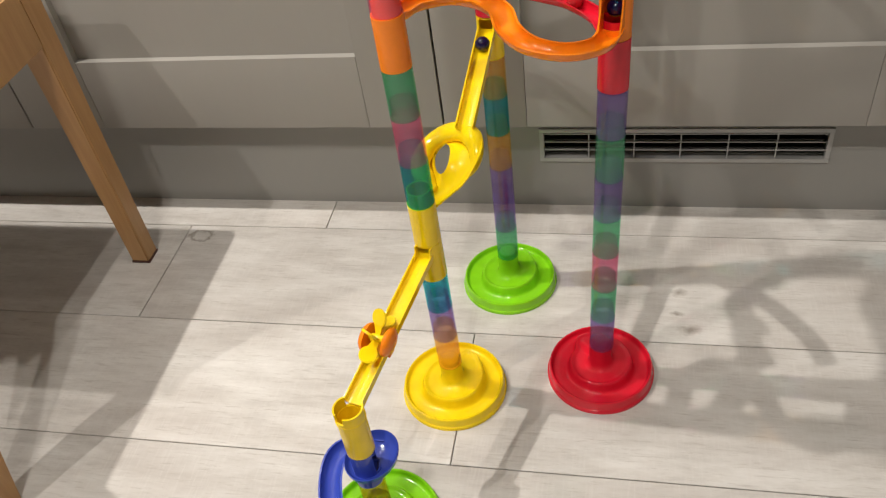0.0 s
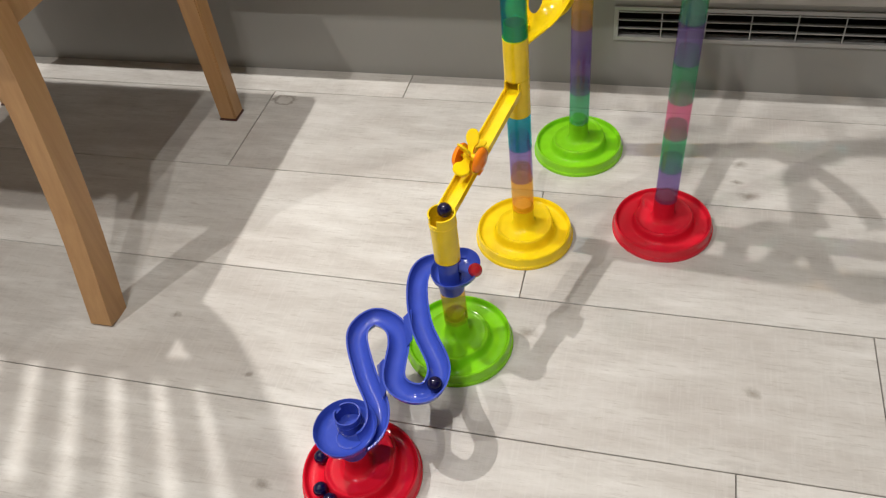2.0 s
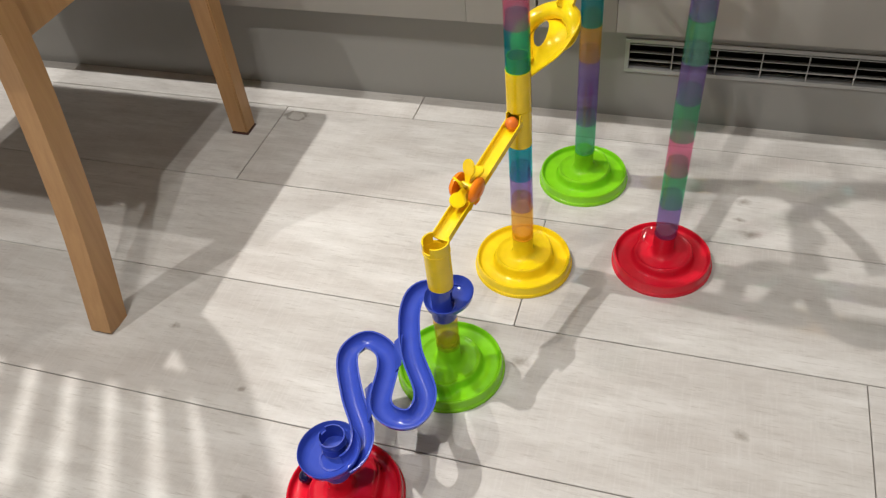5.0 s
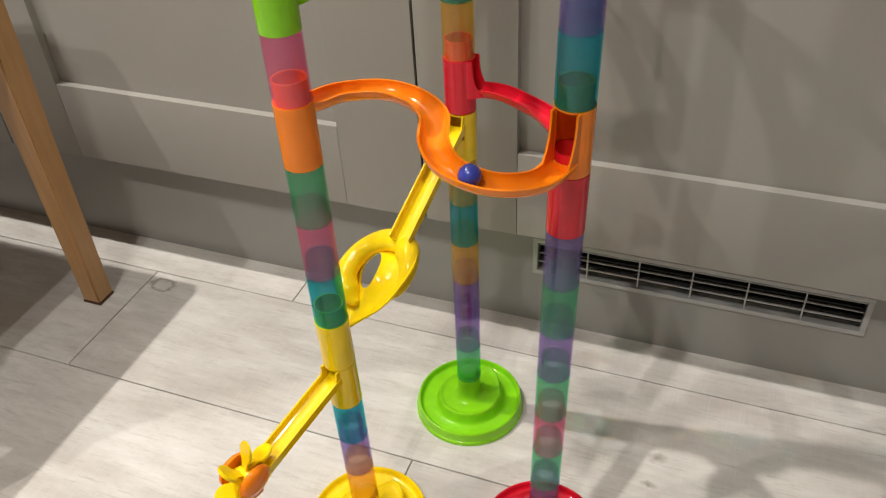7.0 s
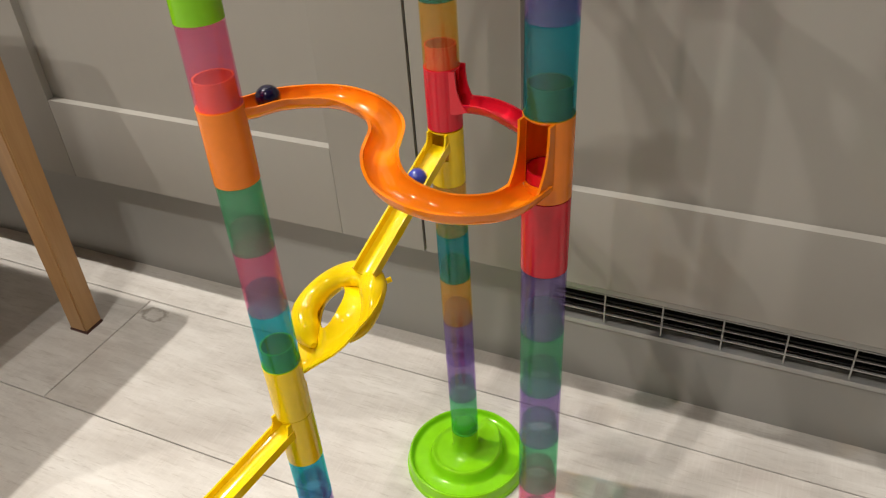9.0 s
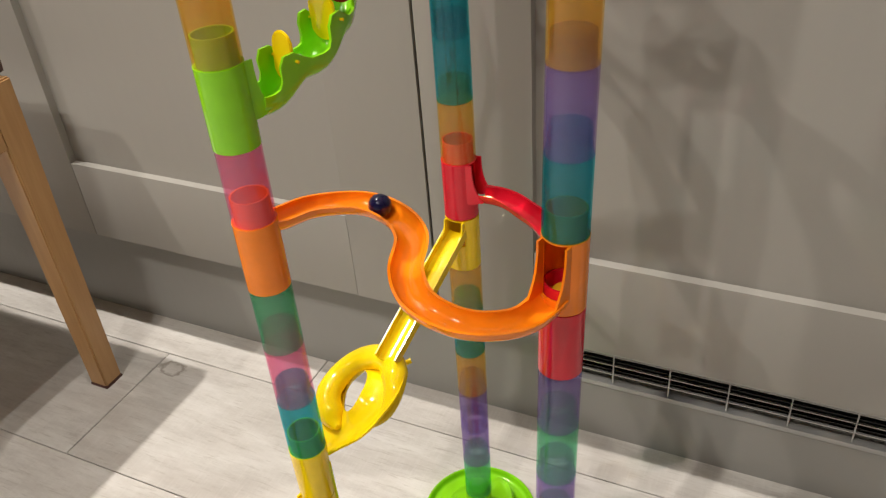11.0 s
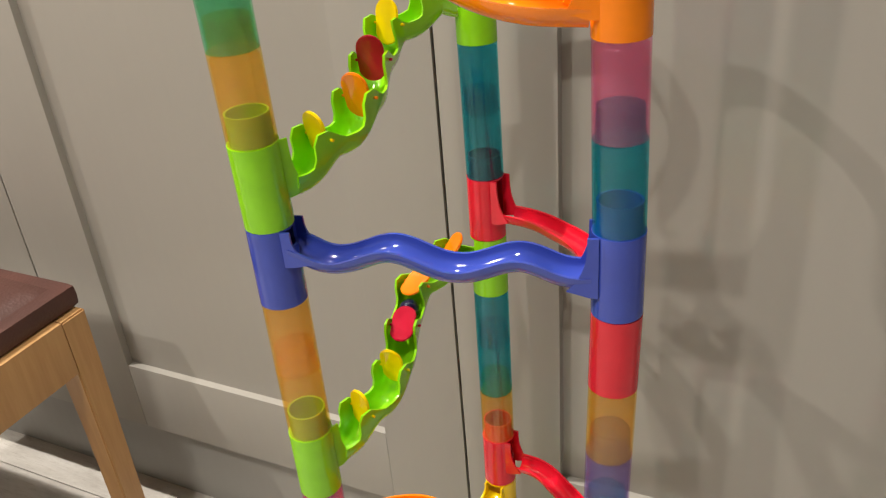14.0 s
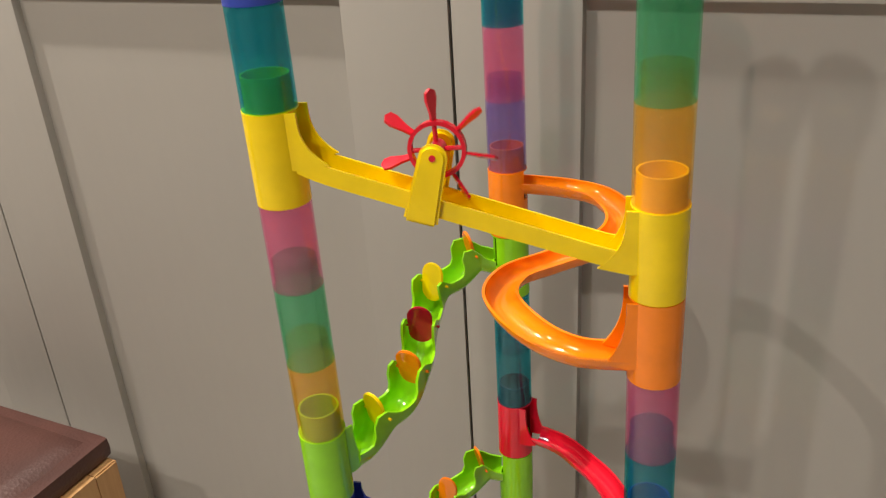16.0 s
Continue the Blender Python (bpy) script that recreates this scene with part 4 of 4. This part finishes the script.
def snake_track():
    t = thing("marble_track", "blue winding marble track falling to the catch base", "marble track", "marble run tracks")
    pth = smooth_path(SNAKE, 8)
    PATHS["snake"] = pth
    bm = bmesh.new()
    sweep(bm, pth[:-21], gutter(0.0112, 0.0014, 0.0020, 12, 8))
    part("channel", bm, MAT["blue"], t)
    bm = bmesh.new()
    z0, z1 = Z(1) + 0.0003, Z(2) - 0.0003
    shell(bm, 0.0137, 0.0121, z0, z1, [(150, 230, z0 + 0.018, z0 + 0.044), (330, 60, z0 + 0.018, z0 + 0.044)], 48, tower_m("D"))
    part("end_sleeve", bm, MAT["blue"], t)
    bm = bmesh.new()
    lathe(bm, [(0.0002, 0.0), (0.014, 0.0003), (0.0205, 0.0022), (0.0245, 0.0062), (0.0256, 0.0102), (0.0262, 0.0108), (0.0269, 0.0102), (0.0262, 0.0050), (0.0215, 0.0005), (0.0145, -0.0014), (0.0002, -0.0018)], 52, pose(-0.1060, 0.5205, 0.1100, 0, 0, 70) @ Matrix.Diagonal((1.10, 0.93, 1, 1)), closed=True)
    part("tray", bm, MAT["blue"], t, "round blue saucer round the tube")
    bm = bmesh.new()
    ex, ey = TOWER["E"][0] - 0.0035, TOWER["E"][1] + 0.0125
    lathe(bm, [(0.0002, 0.0), (0.020, 0.0003), (0.0265, 0.0022), (0.0300, 0.0066), (0.0308, 0.0112), (0.0314, 0.0118), (0.0321, 0.0112), (0.0312, 0.0050), (0.0275, 0.0004), (0.0205, -0.0014), (0.0002, -0.0018)], 60, pose(-0.1745, 0.3345, 0.0735) @ Matrix.Diagonal((0.96, 1.0, 1, 1)), closed=True)
    part("tray", bm, MAT["blue"], t, "round blue end bowl")
    bm = bmesh.new()
    shell(bm, 0.0132, 0.0119, 0.0755, 0.0935, [(140, 176, 0.0875, 0.11)], 48, pose(ex, ey, 0))
    shell(bm, 0.0136, 0.0130, 0.0845, 0.0860, (), 48, pose(ex, ey, 0))
    part("spout", bm, MAT["blue"], t)
    bm = bmesh.new()
    shell(bm, 0.0137, 0.0121, Z(0) + 0.0003, 0.0745, (), 40, pose(TOWER["E"][0], TOWER["E"][1], 0))
    part("end_sleeve", bm, MAT["blue"], t)
    for za, zb, quad in ((0.0960, 0.1050, ((-0.151, 0.464), (-0.142, 0.469), (-0.131, 0.432), (-0.137, 0.427))), (0.0865, 0.0960, ((-0.164, 0.406), (-0.156, 0.410), (-0.143, 0.374), (-0.147, 0.369)))):
        bm = bmesh.new()
        slab(bm, quad, Matrix(), 0.0016)
        for w in bm.verts:
            w.co.z += za if min(range(4), key=lambda q: abs(w.co.x - quad[q][0]) + abs(w.co.y - quad[q][1])) in (0, 3) else zb
        part("web", bm, MAT["blue"], t)


snake_track()


# ---- floor ----
def floor():
    bm = bmesh.new()
    box(bm, -3.2, 3.2, -2.8, 1.64, -0.05, -0.004)
    fl = tagged(link("floor", bm, SUBFLOOR, smooth=False), "pale washed oak plank floor with fine dark joints", "floor", kind="structure")
    rng = random.Random(4)
    width, length, gap = 0.192, 1.25, 0.0006
    joints = {0.591: -0.055, 0.783: -0.5265, 0.975: -0.308, 0.399: 0.334, 0.207: 0.191}
    y = 0.591 - width * 17
    while y < 1.55:
        key = min(joints, key=lambda q: abs(q - y))
        x = joints[key] if abs(key - y) < 0.01 else rng.uniform(-0.6, 0.6)
        x -= length * 3
        while x < 3.2:
            a, b = max(x, -3.2) + gap, min(x + length, 3.2) - gap
            if b - a > 0.05:
                bm = bmesh.new()
                box(bm, a, b, y + gap, y + width - gap, -0.006, 0.0)
                bmesh.ops.bevel(bm, geom=[e for e in bm.edges if all(v.co.z > -0.001 for v in e.verts)], offset=0.0006, segments=1, affect="EDGES")
                part("plank", bm, PLANK, fl, smooth=False)
            x += length
        y += width


floor()


# ---- marbles ----
BR = 0.0076


def ball(colour):
    bm = bmesh.new()
    bmesh.ops.create_icosphere(bm, subdivisions=3, radius=BR)
    ob = link("marble", bm, BALL[colour])
    word = {"dark": "dark navy glass", "red": "red", "blue": "blue", "orange": "orange", "yellow": "yellow"}[colour]
    return tagged(ob, "small " + word + " toy marble in the marble run", "marble", "marbles")


def lift(path, h=BR * 0.35):
    return [p + Vector((0, 0, h)) for p in path]


def inside(n, k0, k1):
    return [at(n, k0 + (k1 - k0) * i / 6) for i in range(7)]


def course():
    """Stages of the descent: start and end, in seconds from the first rolling on the orange track, and the way."""
    s1 = lift(PATHS[("s", 8)], -0.001)
    fl = lift(PATHS["flower"], 0.0066)
    lo = lift(PATHS["slide"], 0.0066)
    tray = [Vector((-0.0975, 0.5215, 0.121)) + Vector((0.014 * math.cos(a), 0.014 * math.sin(a), 0)) for a in [1.6 - 4.0 * i / 10 for i in range(11)]]
    sn = lift(PATHS["snake"], -0.001)
    ex, ey = TOWER["E"][0], TOWER["E"][1]
    down = [Vector((ex - 0.004, ey + 0.008, z)) for z in (0.087, 0.065, 0.03)]
    return [(-1.2, -0.9, lift(PATHS[("red", 12)], 0.001)), (-0.9, -0.62, inside("B", 12.4, 11.7)), (-0.62, -0.2, lift(PATHS[("flip", 10)], 0.001)), (-0.2, -0.02, inside("A", 10.5, 8.9)), (0.0, 1.05, s1), (1.05, 1.25, inside("C", 8.5, 7.8)), (1.25, 1.6, lift(PATHS[("red", 7)], 0.001)), (1.6, 1.92, inside("B", 7.5, 6.9)), (1.92, 2.2, lo), (2.2, 2.43, PATHS["ring"]), (2.43, 2.55, inside("A", 4.6, 3.85)), (2.55, 3.06, fl), (3.06, 3.25, inside("D", 3.0, 1.5)), (3.25, 3.62, tray), (3.62, 4.44, sn[:82]), (4.44, 5.18, sn[81:]), (5.18, 5.45, down)]


def rest(i):
    a = radians(-137 + 21.5 * i if i < 3 else 174 - 20.5 * (i - 3))
    return Vector((TOWER["E"][0] + 0.0437 * math.cos(a), TOWER["E"][1] + 0.0437 * math.sin(a), 0.0085 + BR))


def along(path, s):
    seg = [(b - a).length for a, b in zip(path, path[1:])]
    want = s * sum(seg)
    for (a, b), l in zip(zip(path, path[1:]), seg):
        if want <= l:
            return a.lerp(b, want / max(l, 1e-9))
        want -= l
    return path[-1].copy()


def spin(t):
    return Euler((t * 9.0, t * 4.0, 0)).to_matrix().to_4x4()


RUNS = [("dark", -1.98, 3.3, -0.1), ("red", -1.42), ("dark", -1.05, 3.3, -0.22), ("orange", 2.4), ("dark", 2.92), ("dark", 4.15), ("blue", 6.24, 1.15, 0.75), ("dark", 7.58), ("dark", 8.90), ("yellow", 9.84), ("dark", 10.69), ("orange", 13.22), ("red", 13.48), ("dark", 14.05), ("dark", 14.46)]


def motions():
    stages = course()
    waiting = 0
    for i, (colour, a, *hold) in enumerate(RUNS):
        ob = ball(colour)
        first, last = a + stages[0][0], a + stages[-1][1]
        home = rest(i + 4)
        queue = at("C", 13.3) + Vector((0, 0, 0.0140 * waiting))
        if first > 0:
            waiting += 1
        rows = []
        for q in range(161):
            t = q / 10
            u = t - a
            if hold and u > hold[0]:
                u = max(hold[0], u - hold[1])
            if u <= stages[0][0]:
                p = queue if u < stages[0][0] - 0.25 else queue.lerp(at("C", 12.8), 1 - (stages[0][0] - u) / 0.25)
                if 0.05 < t and u < stages[0][0] - 0.4:
                    continue
            elif u >= stages[-1][1]:
                s = min(1, (u - stages[-1][1]) / 0.6)
                p = stages[-1][2][-1].lerp(home, s)
                p.z = home.z + (p.z - home.z) * (1 - s)
                if u > stages[-1][1] + 0.8 and q < 160:
                    continue
            else:
                st = [s for s in stages if s[0] <= u][-1]
                p = along(st[2], min(1, (u - st[0]) / (st[1] - st[0])))
            rows.append((t, Matrix.Translation(p) @ spin(max(0, min(t, last) - max(0, first)))))
        if rows[-1][0] < 16:
            rows.append((16.0, rows[-1][1]))
        walk(ob, rows)
    for i in range(4):
        ball("dark").matrix_world = Matrix.Translation(rest(i))
    # one blue marble on the pinwheel track
    top = ball("blue")
    pin = lift(PATHS["pin"], 0.0072)
    rows = [(0.0, Matrix.Translation(at("A", 20.4))), (15.1, Matrix.Translation(at("A", 20.4)))]
    for q in range(152, 161):
        t = q / 10
        p = at("A", 20.4).lerp(pin[0], (t - 15.1) / 0.2) if t < 15.3 else along(pin, min(1, (t - 15.3) / 0.58)) if t < 15.9 else at("C", 17.45)
        rows.append((t, Matrix.Translation(p) @ spin(t - 15)))
    walk(top, rows)
    # wheels: each marble that passes turns them
    wheel, m = WHEELS["flower"]
    ang, rows = 0.0, []
    for q in range(161):
        t = q / 10
        busy = any(2.75 <= t - a <= 3.2 for _, a, *_ in RUNS)
        ang += 50 if busy else 0
        rows.append((t, m @ pose(0, 0, 0, 0, 0, ang)))
    walk(wheel, rows)
    wheel, m = WHEELS["pin"]
    rows = [(0.0, m), (15.3, m)]
    for q in range(154, 161):
        rows.append((q / 10, m @ pose(0, 0, 0, 0, 0, -(q - 153) * (36 if q < 159 else 36))))
    walk(wheel, rows)
    # paddles swing aside while a marble goes under them
    for pad, k, i, hub, yaw, tilt in PADDLES:
        rows = []
        for q in range(0, 161):
            t = q / 10
            sw = 0.0
            if k == 10:
                for _, a, *_ in RUNS:
                    u = t - (a - 0.62 + (i + 1) * 0.07)
                    if -0.1 < u < 1.1:
                        sw = max(sw, 72 * math.exp(-max(u, 0) * 2.6) * abs(math.cos(u * 6)))
            rows.append((t, Matrix.Translation(hub) @ pose(0, 0, 0, 0, 0, yaw) @ pose(0, 0, 0, 0, tilt - sw, 0)))
        if k == 14:
            rows = [rows[0], rows[-1]]
        walk(pad, rows)


motions()
